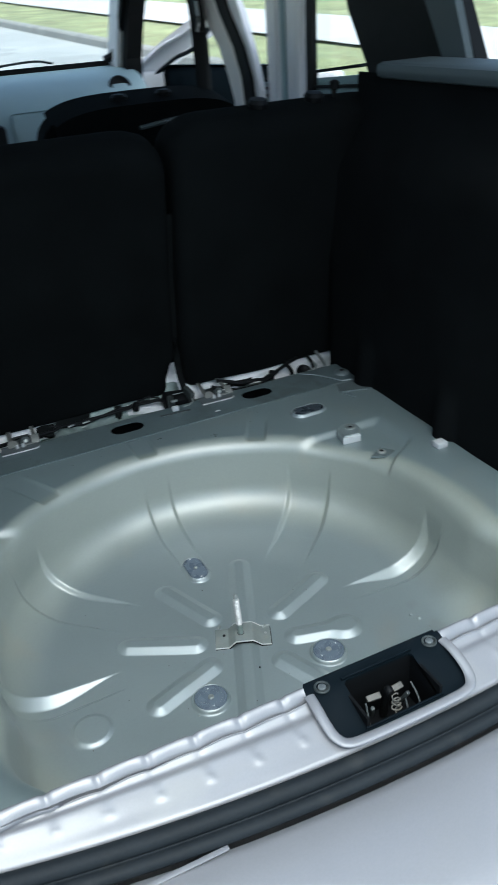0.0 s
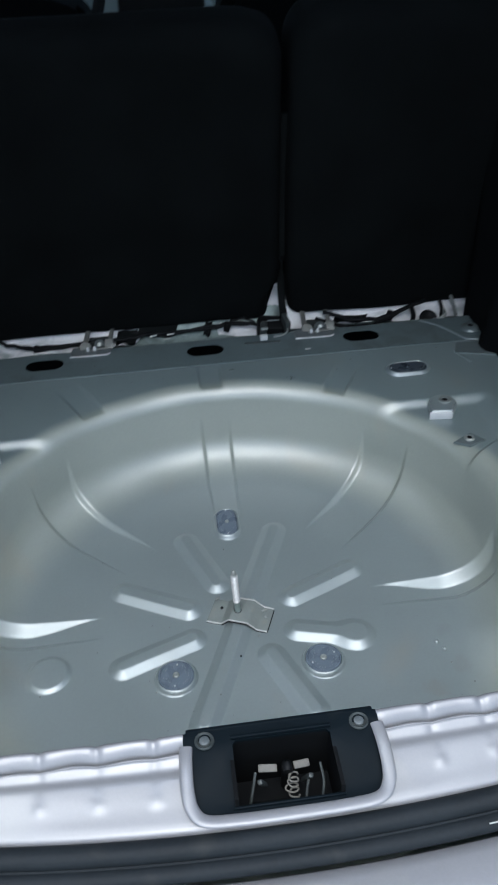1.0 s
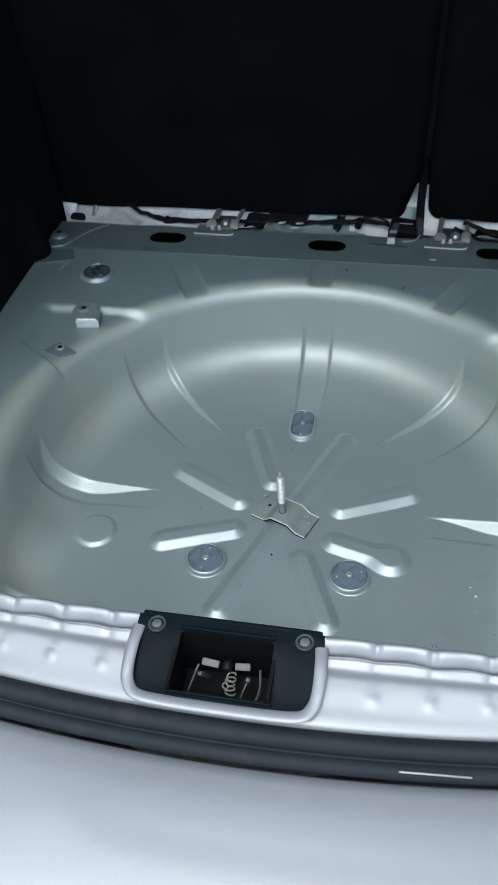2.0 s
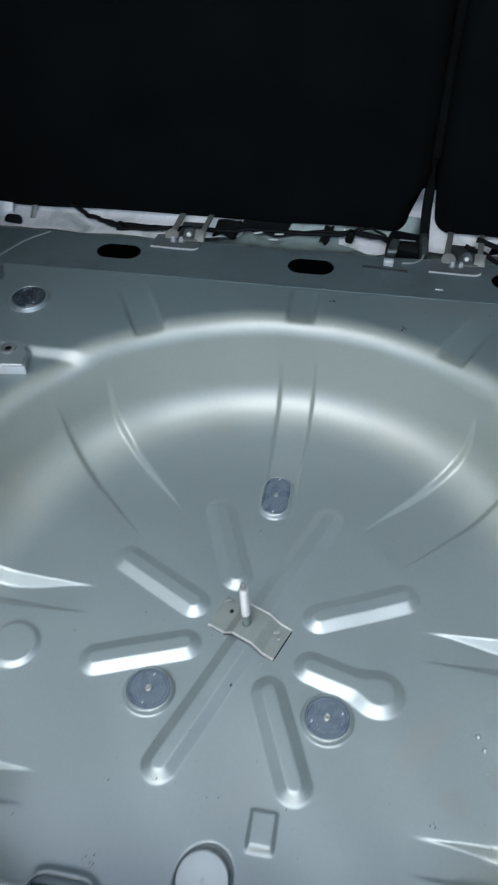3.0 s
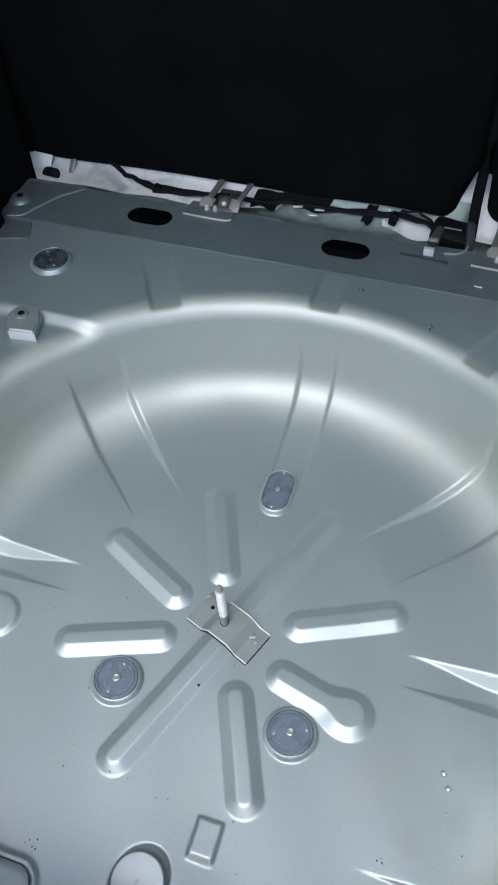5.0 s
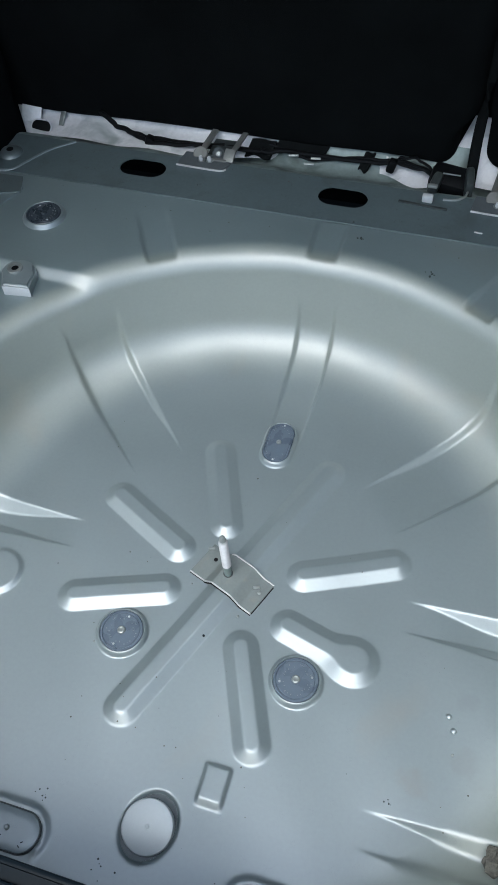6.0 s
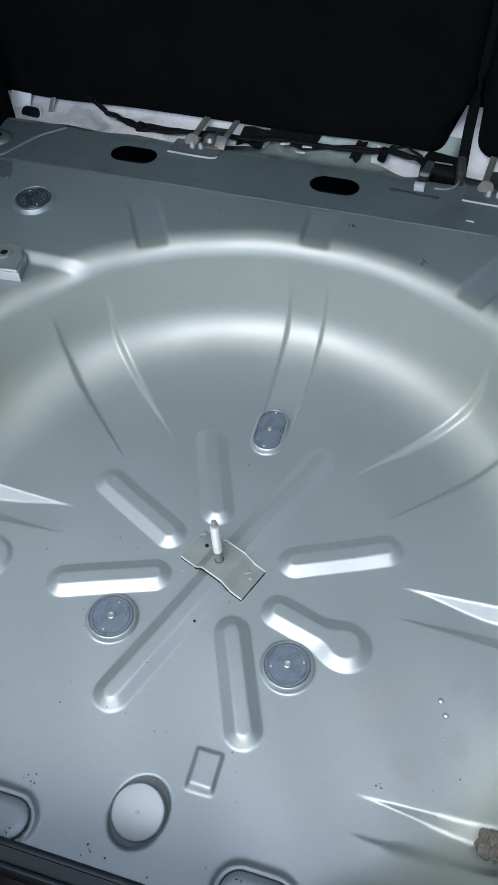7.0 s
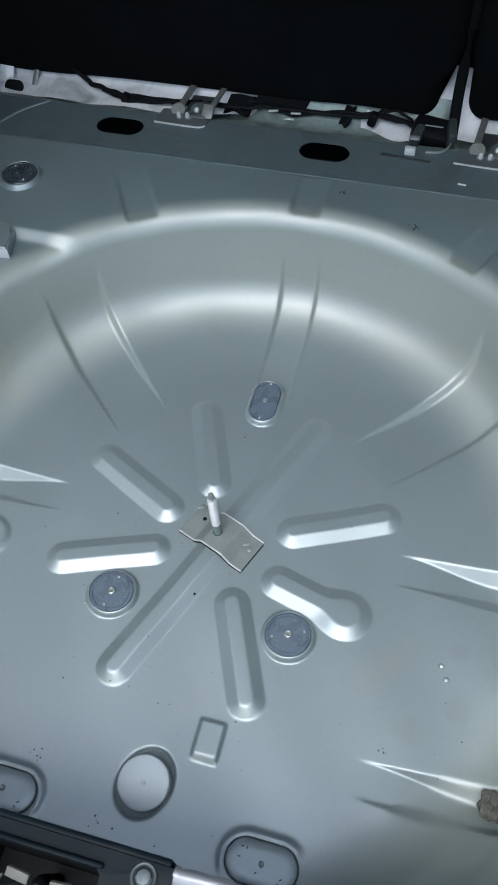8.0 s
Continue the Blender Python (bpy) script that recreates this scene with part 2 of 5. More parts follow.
MUD = surface("dried_mud", (0.13, 0.125, 0.105), rough=0.95, var=0.45, scale=60, fine=400, bump=0.8, dist=0.002, spec=0.2)
DASH = surface("blue_grey_dash_plastic", (0.30, 0.39, 0.415), rough=0.5, var=0.06, scale=6, fine=700, bump=0.15, dist=0.0005)
BEIGE = surface("pale_beige_trim", (0.80, 0.76, 0.735), rough=0.6, var=0.06, scale=6, fine=500, bump=0.1, dist=0.0005)
LINER = surface("grey_headliner", (0.58, 0.58, 0.56), rough=0.95, var=0.06, scale=6, fine=900, bump=0.3, dist=0.0008)
ROAD = surface("worn_pale_concrete_road", (0.44, 0.442, 0.42), rough=0.9, var=0.18, scale=0.6, fine=30, bump=0.3, dist=0.004, stain=(0.2, 0.2, 0.19), stain_at=0.58)
GRASS = surface("dry_grass", (0.32, 0.34, 0.17), rough=0.95, var=0.5, scale=0.9, fine=25, bump=0.8, dist=0.03, stain=(0.30, 0.28, 0.15), stain_at=0.5)
KERB = surface("concrete_kerb", (0.33, 0.32, 0.29), rough=0.9, var=0.2, scale=3, fine=50, bump=0.3, dist=0.004)
VANPAINT = surface("slate_blue_car_paint", (0.19, 0.24, 0.27), rough=0.25, metal=0.3, var=0.12, scale=3, fine=300, bump=0.02, coat=0.6, dist=0.0003)
# pale base and uneven streaks paint the sky's reflection into the glass
LAMPGLASS = surface("sky_painted_tinted_glass", (0.23, 0.275, 0.285), rough=0.22, var=0.35, scale=3, fine=100, bump=0.0)
PALEBLUE = surface("pale_lavender_paint", (0.24, 0.27, 0.32), rough=0.35, metal=0.2, var=0.1, scale=4, fine=200, bump=0.0, coat=0.4)
WHITEWALL = surface("pale_render_wall", (0.6, 0.59, 0.56), rough=0.9, var=0.1, scale=0.8, fine=20, bump=0.2, dist=0.004)
ZINC = surface("white_zinc", (0.5184, 0.5256, 0.5184), rough=0.45, metal=0.25, var=0.15, scale=60, fine=500, bump=0.1, dist=0.0003)
GLASS = glass("clear_glass")
TINTED = glass("lightly_tinted_glass", (0.84, 0.87, 0.93))


# ---- helpers for shapes ----
def mesh_from(name, verts, faces, mat, smooth=True):
    me = bpy.data.meshes.new(name)
    me.from_pydata([tuple(v) for v in verts], [], faces)
    me.materials.append(mat)
    if smooth:
        me.polygons.foreach_set("use_smooth", [True] * len(me.polygons))
    me.update()
    return me


def part(name, bm, material, parent=None, label="", smooth=True):
    me = bpy.data.meshes.new(name)
    bmesh.ops.recalc_face_normals(bm, faces=bm.faces)
    bm.to_mesh(me)
    bm.free()
    me.materials.append(material)
    if smooth:
        me.polygons.foreach_set("use_smooth", [True] * len(me.polygons))
        me.set_sharp_from_angle(angle=radians(38))
    ob = new(name, me)
    ob.parent = parent
    return tagged(ob, label)


def thing(name, at, label, category, group="", kind=""):
    ob = new(name)
    ob.location = at
    ob.empty_display_size = 0.02
    return tagged(ob, label, category, group, kind)


def add_box(bm, c, s, bevel=0.0, m=None, seg=2):
    made = bmesh.ops.create_cube(bm, size=1)["verts"]
    mat = Matrix.Translation(c) @ (m or Matrix()) @ Matrix.Diagonal((*s, 1))
    bmesh.ops.transform(bm, matrix=mat, verts=made)
    if bevel:
        edges = list({e for v in made for e in v.link_edges})
        bmesh.ops.bevel(bm, geom=edges, offset=bevel, segments=seg, profile=0.5, affect="EDGES")
    return bm


def box(c, s, bevel=0.0, m=None, seg=2):
    return add_box(bmesh.new(), c, s, bevel, m, seg)


def add_lathe(bm, profile, n=40, straight=0.0, at=(0, 0, 0), m=None, cap=True):
    """Turns (r, z) pairs round the axis; straight stretches the round into a slot shape along y."""
    rings = []
    mat = Matrix.Translation(at) @ (m or Matrix())
    for r, z in profile:
        ring = []
        for i in range(n):
            a = 2 * math.pi * i / n
            y = r * math.sin(a)
            y += straight if math.sin(a) > 1e-9 else -straight if math.sin(a) < -1e-9 else 0
            ring.append(bm.verts.new(mat @ Vector((r * math.cos(a), y, z))))
        rings.append(ring)
    for lo, hi in zip(rings, rings[1:]):
        for i in range(n):
            j = (i + 1) % n
            bm.faces.new((lo[i], lo[j], hi[j], hi[i]))
    if cap:
        bm.faces.new(rings[-1])
        bm.faces.new(rings[0][::-1])
    return bm


def lathe(profile, n=40, straight=0.0, at=(0, 0, 0), m=None, cap=True):
    return add_lathe(bmesh.new(), profile, n, straight, at, m, cap)


def add_tube(bm, pts, r, n=10, smooth=6, flat=1.0):
    """A round bar through the points, rounded by a Catmull-Rom curve."""
    P = [Vector(p) for p in pts]
    if smooth and len(P) > 2:
        Q = [P[0] * 2 - P[1]] + P + [P[-1] * 2 - P[-2]]
        line = []
        for a, b, c, d in zip(Q, Q[1:], Q[2:], Q[3:]):
            for k in range(smooth):
                t = k / smooth
                line.append(0.5 * ((2 * b) + (c - a) * t + (2 * a - 5 * b + 4 * c - d) * t * t + (3 * b - a - 3 * c + d) * t ** 3))
        line.append(P[-1])
    else:
        line = P
    rings = []
    up = Vector((0, 0, 1))
    for i, p in enumerate(line):
        way = (line[min(i + 1, len(line) - 1)] - line[max(i - 1, 0)]).normalized()
        side = way.cross(up)
        side = side.normalized() if side.length > 1e-4 else Vector((1, 0, 0))
        top = side.cross(way).normalized()
        rings.append([bm.verts.new(p + side * (r * math.cos(2 * math.pi * k / n)) + top * (r * flat * math.sin(2 * math.pi * k / n))) for k in range(n)])
    for lo, hi in zip(rings, rings[1:]):
        for k in range(n):
            j = (k + 1) % n
            bm.faces.new((lo[k], lo[j], hi[j], hi[k]))
    bm.faces.new(rings[0])
    bm.faces.new(rings[-1][::-1])
    return bm


def tube(pts, r, n=10, smooth=6, flat=1.0):
    return add_tube(bmesh.new(), pts, r, n, smooth, flat)


def prism(outline, depth, axis="x"):
    """A flat outline of (a, b) pairs with thickness: axis x takes (y, z), y takes (x, z), z takes (x, y)."""
    bm = bmesh.new()

    def place(a, b, d):
        return (d, a, b) if axis == "x" else (a, d, b) if axis == "y" else (a, b, d)
    lo = [bm.verts.new(place(a, b, depth[0])) for a, b in outline]
    hi = [bm.verts.new(place(a, b, depth[1])) for a, b in outline]
    n = len(outline)
    bm.faces.new(lo)
    bm.faces.new(hi[::-1])
    for i in range(n):
        j = (i + 1) % n
        bm.faces.new((lo[j], lo[i], hi[i], hi[j]))
    return bm


def holed(outer, holes, thick, place):
    """A sheet with real openings: outlines in 2D, thickness along the third way; place maps (a, b, d) to the world."""
    bm = bmesh.new()
    loops = [outer] + holes
    lo_all, edges = [], []
    for loop in loops:
        vs = [bm.verts.new(place(a, b, 0.0)) for a, b in loop]
        lo_all.append(vs)
        edges += [bm.edges.new((vs[i], vs[(i + 1) % len(vs)])) for i in range(len(vs))]
    bmesh.ops.triangle_fill(bm, use_beauty=True, use_dissolve=False, edges=edges)
    top = {}
    faces = list(bm.faces)
    for loop, vs in zip(loops, lo_all):
        for (a, b), v in zip(loop, vs):
            top[v] = bm.verts.new(place(a, b, thick))
    for f in faces:
        bm.faces.new([top[v] for v in reversed(f.verts)])
    for vs in lo_all:
        for i in range(len(vs)):
            a, b = vs[i], vs[(i + 1) % len(vs)]
            bm.faces.new((a, b, top[b], top[a]))
    return bm


def slot_outline(cx, cy, half, r, n=14, along="x"):
    pts = []
    for i in range(n + 1):
        a = -math.pi / 2 + math.pi * i / n
        pts.append((cx + (half - r) + r * math.cos(a), cy + r * math.sin(a)))
    for i in range(n + 1):
        a = math.pi / 2 + math.pi * i / n
        pts.append((cx - (half - r) + r * math.cos(a), cy + r * math.sin(a)))
    if along == "y":
        pts = [(cx + (q - cy), cy + (p - cx)) for p, q in pts][::-1]
    return pts


def smooth_step(x):
    x = np.clip(x, 0, 1)
    return x * x * (3 - 2 * x)


# ---- boot floor: spare-wheel well pressed into the floor pan ----
CX, CY = 0.0, 0.075          # centre of the well
DECK_Z = 0.126               # deck above the well's floor
R_FLOOR, R_RIM = 0.269, 0.3685
FILLET, RIM = 0.061, 0.030

BEADS = [((-0.063, 0.233), (-0.027, 0.143)), ((-0.151, 0.147), (-0.067, 0.103)), ((-0.152, 0.022), (-0.066, 0.053)),
         ((-0.061, -0.072), (0.064, 0.236)), ((0.066, -0.072), (0.029, 0.014)), ((0.067, 0.048), (0.125, 0.032)),
         ((0.069, 0.105), (0.155, 0.143))]
# channels pressed into the well's fillet: a point on the axis, its direction, half width
CHANNELS = [((0, 0.075), 135, 0.030), ((0.002, 0.075), 90, 0.018), ((0.0, 0.075), 45.3, 0.033), ((0, 0.091), 0, 0.017),
            ((0, 0.091), 180, 0.017), ((0, -0.1115), 0, 0.0160), ((0, -0.1115), 180, 0.0160)]
TONGUES = [(119, 0.018), (90, 0.017), (60.5, 0.017)]


def seg_dist(x, y, a, b):
    ax, ay = a
    dx, dy = b[0] - ax, b[1] - ay
    t = np.clip(((x - ax) * dx + (y - ay) * dy) / (dx * dx + dy * dy), 0, 1)
    return np.hypot(x - ax - t * dx, y - ay - t * dy)


def flank(x):
    """A straight slope with a small soft foot and a rounded top edge."""
    x = np.clip(x, 0, 1)
    foot, top = 0.14, 0.22
    e = np.clip(x - (1 - top), 0, None)
    return np.where(x < foot, x * x / (2 * foot), x - foot / 2 - e * e / (2 * top)) / (1 - foot / 2 - top / 2)


def pan_relief(x, y):
    """Raised beads and bosses of the well's floor."""
    h = np.zeros_like(x)
    for a, b in BEADS:
        d = seg_dist(x, y - 0.001, a, b)
        h = np.maximum(h, 0.0062 * flank((0.0190 - d) / 0.0140))
    # the lobed bead: a round end that flows into its bar
    lobe = np.hypot(x - 0.137, y - 0.031) - 0.0078
    bar = seg_dist(x, y - 0.001, *BEADS[5])
    k = 0.012
    mix = np.clip(0.5 + 0.5 * (bar - lobe) / k, 0, 1)
    d = bar * (1 - mix) + lobe * mix - k * mix * (1 - mix)
    h = np.maximum(h, 0.0062 * flank((0.0190 - d) / 0.0140))
    d = np.hypot(x + 0.242, y - 0.026)
    h = np.maximum(h, 0.0034 * flank((0.028 - d) / 0.0065))
    # small pad with a ramp towards the sill
    pad = flank((0.0132 - np.abs(x - 0.0435)) / 0.0035) * flank((0.0185 - (y + 0.113)) / 0.0035) * flank((y + 0.113 + 0.0205) / 0.0085)
    h = np.maximum(h, 0.0036 * pad)
    # lips round the drain plugs
    for px, py, st in ((-0.089, -0.002, 0), (0.089, -0.003, 0), (-0.001, 0.2605, 0.0128)):
        dy = np.maximum(np.abs(y - py) - st, 0)
        d = np.hypot(x - px, dy)
        edge = 0.0196 if st else 0.0262
        h = np.maximum(h, 0.0056 * flank((edge - d) / 0.0036))
        h = np.where(d < (0.0155 if st else 0.0220), 0.0036, h)
    for ox in (-0.117, 0.113):
        d = np.hypot(np.maximum(np.abs(x - ox) - 0.013, 0), y + 0.196)
        h = np.maximum(h, 0.0024 * flank((0.0262 - d) / 0.0058))
        h = np.where(d < 0.0190, 0.0014, h)
    # the rear cap sits in a shallow slanted oval
    c, q = math.cos(radians(-14)), math.sin(radians(-14))
    u, v = x * c + (y + 0.16) * q, -x * q + (y + 0.16) * c
    d = np.hypot(u / 0.82, v) 
    h = np.where(d < 0.034, np.minimum(h, 0.0) - 0.0040 * smooth_step((0.0312 - d) / 0.004), h)
    return h


def build_pan():
    n_t = 960
    prof = []
    for r in np.linspace(0.0008, R_FLOOR, 190):
        prof.append((r, 0.0, 0.0, 1.0, 0))
    for a in np.linspace(0, math.radians(83), 22)[1:]:
        prof.append((R_FLOOR + FILLET * math.sin(a), FILLET * (1 - math.cos(a)), -math.sin(a), math.cos(a), 1))
    r0, z0 = prof[-1][:2]
    r1, z1 = R_RIM - RIM * math.sin(math.radians(83)), DECK_Z - RIM * (1 - math.cos(math.radians(83)))
    for k in range(1, 14):
        f = k / 13
        prof.append((r0 + (r1 - r0) * f, z0 + (z1 - z0) * f, -math.sin(math.radians(83)), math.cos(math.radians(83)), 2))
    for a in np.linspace(math.radians(83), 0, 14)[1:]:
        prof.append((R_RIM - RIM * math.sin(a), DECK_Z - RIM * (1 - math.cos(a)), -math.sin(a), math.cos(a), 3))
    n_out = 60
    th = np.linspace(0, 2 * math.pi, n_t, endpoint=False)
    ct, st = np.cos(th), np.sin(th)
    # distance from the centre to the pan's rectangular edge
    x_lim, y_hi, y_lo = 0.60, 0.514, -0.55
    with np.errstate(divide="ignore"):
        lim = np.minimum(np.where(np.abs(ct) > 1e-9, x_lim / np.abs(ct), 9), np.where(st > 1e-9, (y_hi - CY) / np.maximum(st, 1e-9), np.where(st < -1e-9, (CY - y_lo) / np.maximum(-st, 1e-9), 9)))
    rows = []
    for r, z, nr, nz, zone in prof:
        rows.append([r + 0 * th, z + 0 * th, nr + 0 * th, nz + 0 * th, zone + 0 * th])
    for k in range(1, n_out + 1):
        f = k / n_out
        f = f ** 1.15
        rows.append([R_RIM + (lim - R_RIM) * f, DECK_Z + 0 * th, 0 * th, 1 + 0 * th, 4 + 0 * th])
    A = np.array(rows)                       # rows x 5 x n_t
    r, z, nr, nz, zone = (A[:, i, :] for i in range(5))
    # the well reaches a little further towards the seats than a true circle
    far = smooth_step((st + 0.05) / 0.65)
    r = r + 0.019 * far * smooth_step((r - 0.252) / 0.078) * (1 - smooth_step((r - 0.372) / 0.064))
    x, y = CX + r * ct, CY + r * st
    # channels, deepest on the fillet, fading up the wall and in along the floor
    depth = np.zeros_like(x)
    for (px, py), deg, half in CHANNELS:
        c, s = math.cos(math.radians(deg)), math.sin(math.radians(deg))
        along = (x - px) * c + (y - py) * s
        across = np.abs(-(x - px) * s + (y - py) * c)
        grow = np.clip((along - (0.145 if py < 0 else 0.172)) / 0.11, 0, 1) * (along > 0)
        deep = (0.0055 if deg == 90 else 0.0070 if deg in (135, 45.3) else 0.0125) * smooth_step(grow) * smooth_step((0.090 - z) / 0.075)
        depth = np.maximum(depth, np.minimum(deep, (1.5 if deg == 90 else 1.1 if deg in (135, 45.3) else 0.92) * np.clip(half - 0.001 + 0.006 * grow - across, 0, None)))
    r2, z2 = r - depth * nr, z - depth * nz
    # flat tongues that break the rounded rim
    for deg, half in TONGUES:
        c, s = math.cos(math.radians(deg)), math.sin(math.radians(deg))
        across = np.abs(-(x - CX) * s + (y - CY) * c)
        along = (x - CX) * c + (y - CY) * s
        w = smooth_step((half + 0.0015 - across) / 0.003) * (along > 0) * (zone >= 3)
        flat_z = np.minimum(z2, DECK_Z - 0.0052 * smooth_step((0.475 - r) / 0.10))
        z2 = z2 * (1 - w) + w * flat_z
    x, y = CX + r2 * ct, CY + r2 * st
    x, y = x * (1 + 0.16 * smooth_step((0.02 - y) / 0.13)), y - 0.040 * smooth_step((-0.12 - y) / 0.12)
    z2 = z2 + np.where(zone == 0, pan_relief(x, y), 0)
    # pockets that hold the side nuts, and a hollow wave in the deck
    ax = np.abs(x)
    pocket = smooth_step((0.352 - y) / 0.015) * smooth_step((y - (0.203 + 0.64 * (ax - 0.333))) / 0.006) * smooth_step((ax - 0.205) / 0.075) * smooth_step((0.415 - ax) / 0.03)
    z2 = z2 - 0.009 * pocket * np.where(zone >= 4, 1.0, np.where(zone >= 2, np.clip((z - FILLET) / (DECK_Z - FILLET), 0, 1) ** 2, 0.0))
    # slight waviness of pressed sheet
    z2 = z2 + 0.0005 * np.sin(x * 23 + 1.3) * np.sin(y * 19 + 0.4) + 0.0004 * np.sin(x * 51 + y * 37)
    m = x.shape[0]
    verts = np.stack([x, y, z2], axis=2).reshape(-1, 3).tolist()
    faces = []
    for i in range(m - 1):
        for j in range(n_t):
            k = (j + 1) % n_t
            faces.append((i * n_t + j, (i + 1) * n_t + j, (i + 1) * n_t + k, i * n_t + k))
    faces.append(tuple(range(n_t)))
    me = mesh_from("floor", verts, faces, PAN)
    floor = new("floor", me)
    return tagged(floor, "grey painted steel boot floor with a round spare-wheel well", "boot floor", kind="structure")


floor = build_pan()

# front strip of the deck, lapped over the pan, with three slotted openings
outer = [(-0.60, 0.509), (0.60, 0.509), (0.60, 0.590), (-0.60, 0.590)]
bm = holed(outer, [slot_outline(x, 0.5565, 0.031, 0.0175) for x in (-0.265, 0.0, 0.265)], 0.0016, lambda a, b, d: Vector((a, b, DECK_Z + 0.0004 + d)))
strip = part("floor_front_strip", bm, STRIP, None, smooth=False)
tagged(strip, "grey steel cross strip with three slotted holes", "boot floor", kind="structure")

# riser panel under the seat
prof = [(0.646, 0.1035), (0.652, 0.108), (0.660, 0.117), (0.672, 0.131), (0.690, 0.150), (0.704, 0.166)]
xs = np.linspace(-0.62, 0.62, 160)
verts, faces = [], []
fine = []
for (a, b), (c, d) in zip(prof, prof[1:]):
    for k in range(4):
        fine.append((a + (c - a) * k / 4, b + (d - b) * k / 4))
fine.append(prof[-1])
for x in xs:
    for (y, z) in fine:
        near = float(smooth_step((-0.13 - x) / 0.06)) + 0.8 * float(smooth_step((x - 0.29) / 0.07)) + 0.95 * math.exp(-((x - 0.080) / 0.030) ** 2)
        f = max(0.0, min(1.0, (0.660 - y) / 0.014)) * min(1.0, near)
        w = 0.0015 * math.sin(x * 61) * math.sin(y * 90)
        verts.append((x, y - 0.030 * f, z + 0.0085 * f + w + 0.0015))
nf = len(fine)
for i in range(len(xs) - 1):
    for j in range(nf - 1):
        faces.append((i * nf + j, (i + 1) * nf + j, (i + 1) * nf + j + 1, i * nf + j + 1))
riser = new("floor_riser", mesh_from("floor_riser", verts, faces, RISER))
tagged(riser, "pale grey pressed steel riser under the rear seat", "body panel", kind="structure")

verts, faces = [], []
rim = [(0.589, 0.1277), (0.595, 0.1262), (0.602, 0.1225), (0.610, 0.1165), (0.618, 0.1105), (0.628, 0.1055), (0.638, 0.1030), (0.650, 0.1065), (0.660, 0.1165), (0.668, 0.1265), (0.676, 0.1360)]
for x in xs:
    # a grimy hump covers the riser's foot between the hinges
    hump = float(smooth_step((x + 0.135) / 0.03) * smooth_step((0.165 - x) / 0.03))
    for y, z in rim:
        back = max(0.0, min(1.0, (y - 0.634) / 0.012))
        verts.append((x, y + 0.002 * math.sin(x * 40) * (y > 0.592), z + back * (0.0055 * hump - 0.016 * (1 - hump)) + 0.0012 * hump * back * math.sin(x * 130)))
nf = len(rim)
for i in range(len(xs) - 1):
    for j in range(nf - 1):
        faces.append((i * nf + j, (i + 1) * nf + j, (i + 1) * nf + j + 1, i * nf + j + 1))
trough = new("floor_trough", mesh_from("floor_trough", verts, faces, TROUGH))
tagged(trough, "grey rounded edge of the deck falling into a trough", "body panel", kind="structure")

# underfloor tray that closes the openings from below
under = part("underfloor", box((0, 0.2, -0.03), (1.24, 1.1, 0.01)), BLACK, None, smooth=False)
tagged(under, "dark underbody sheet below the boot floor", "underbody", kind="structure")


# ---- rear sill with its weld flange, latch cut-out and seal ----
def sill_front(x):
    return -0.309 + 0.28 * x * x


def build_sill():
    cols = np.linspace(-0.56, 0.56, 561)
    base = [(0.0, 0.02), (0.0, 0.12), (0.0, 0.205), (0.001, 0.221), (0.003, 0.2275), (0.006, 0.2290), (0.0105, 0.2262), (0.0145, 0.2215), (0.0155, 0.2165),
            (0.0165, 0.2215), (0.0190, 0.2230), (0.0245, 0.2200), (0.0300, 0.2175), (0.0370, 0.2185), (0.0450, 0.2160), (0.057, 0.2120), (0.064, 0.2098), (0.071, 0.2078), (0.079, 0.2050), (0.081, 0.185), (0.081, 0.14)]
    fine_s = np.arange(0, len(base) - 1 + 1e-9, 1 / 3)
    raw = np.array(base)
    soft = np.stack([np.interp(fine_s, np.arange(len(base)), raw[:, i]) for i in (0, 1)], axis=1)
    mid = soft.copy()
    mid[1:-1] = 0.25 * soft[:-2] + 0.5 * soft[1:-1] + 0.25 * soft[2:]
    base = [tuple(p) for p in mid]
    verts, faces = [], []
    for x in cols:
        back = -0.2325 + 0.05 * x * x
        stretch = (back - sill_front(x)) / 0.081
        u = (x + 0.011) / 0.0445
        under_cover = abs(x - 0.002) < 0.079
        joint = abs(u - round(u)) * 0.0445          # distance to a scallop joint
        for s, z in base:
            y = back - s * (stretch if s > 0.02 else 1)
            dz = 0.0
            wave = 0.0009 * math.sin(u * 2 * math.pi + 1.1) + 0.0005 * math.sin(x * 83)
            if under_cover:
                wave = 0.0
            elif s <= 0.0158 and z > 0.2:
                dz -= 0.0022 * math.exp(-(joint / 0.0036) ** 2)
                y -= (0.0025 * math.exp(-(joint / 0.006) ** 2) if s < 0.002 else 0) + wave * (s / 0.0158)
            elif s <= 0.030:
                dz -= 0.0009 * math.exp(-(joint / 0.0036) ** 2)
                y -= wave * max(0.0, (0.026 - s) / 0.0102)
            if 0.030 <= s <= 0.042:
                dz -= 0.0005 * math.exp(-(joint / 0.0040) ** 2)
            if 0.044 <= s <= 0.064:
                dz += 0.0012 * math.exp(-((joint) / 0.0042) ** 2) * math.exp(-((s - 0.0525) / 0.0036) ** 2)
            verts.append((x, y, z + dz))
    n = len(base)
    for i in range(len(cols) - 1):
        for j in range(n - 1):
            mx = 0.5 * (cols[i] + cols[i + 1])
            if abs(mx - 0.002) < (0.0775 if j < 45 else 0.066) and 6 <= j < 51:
                continue
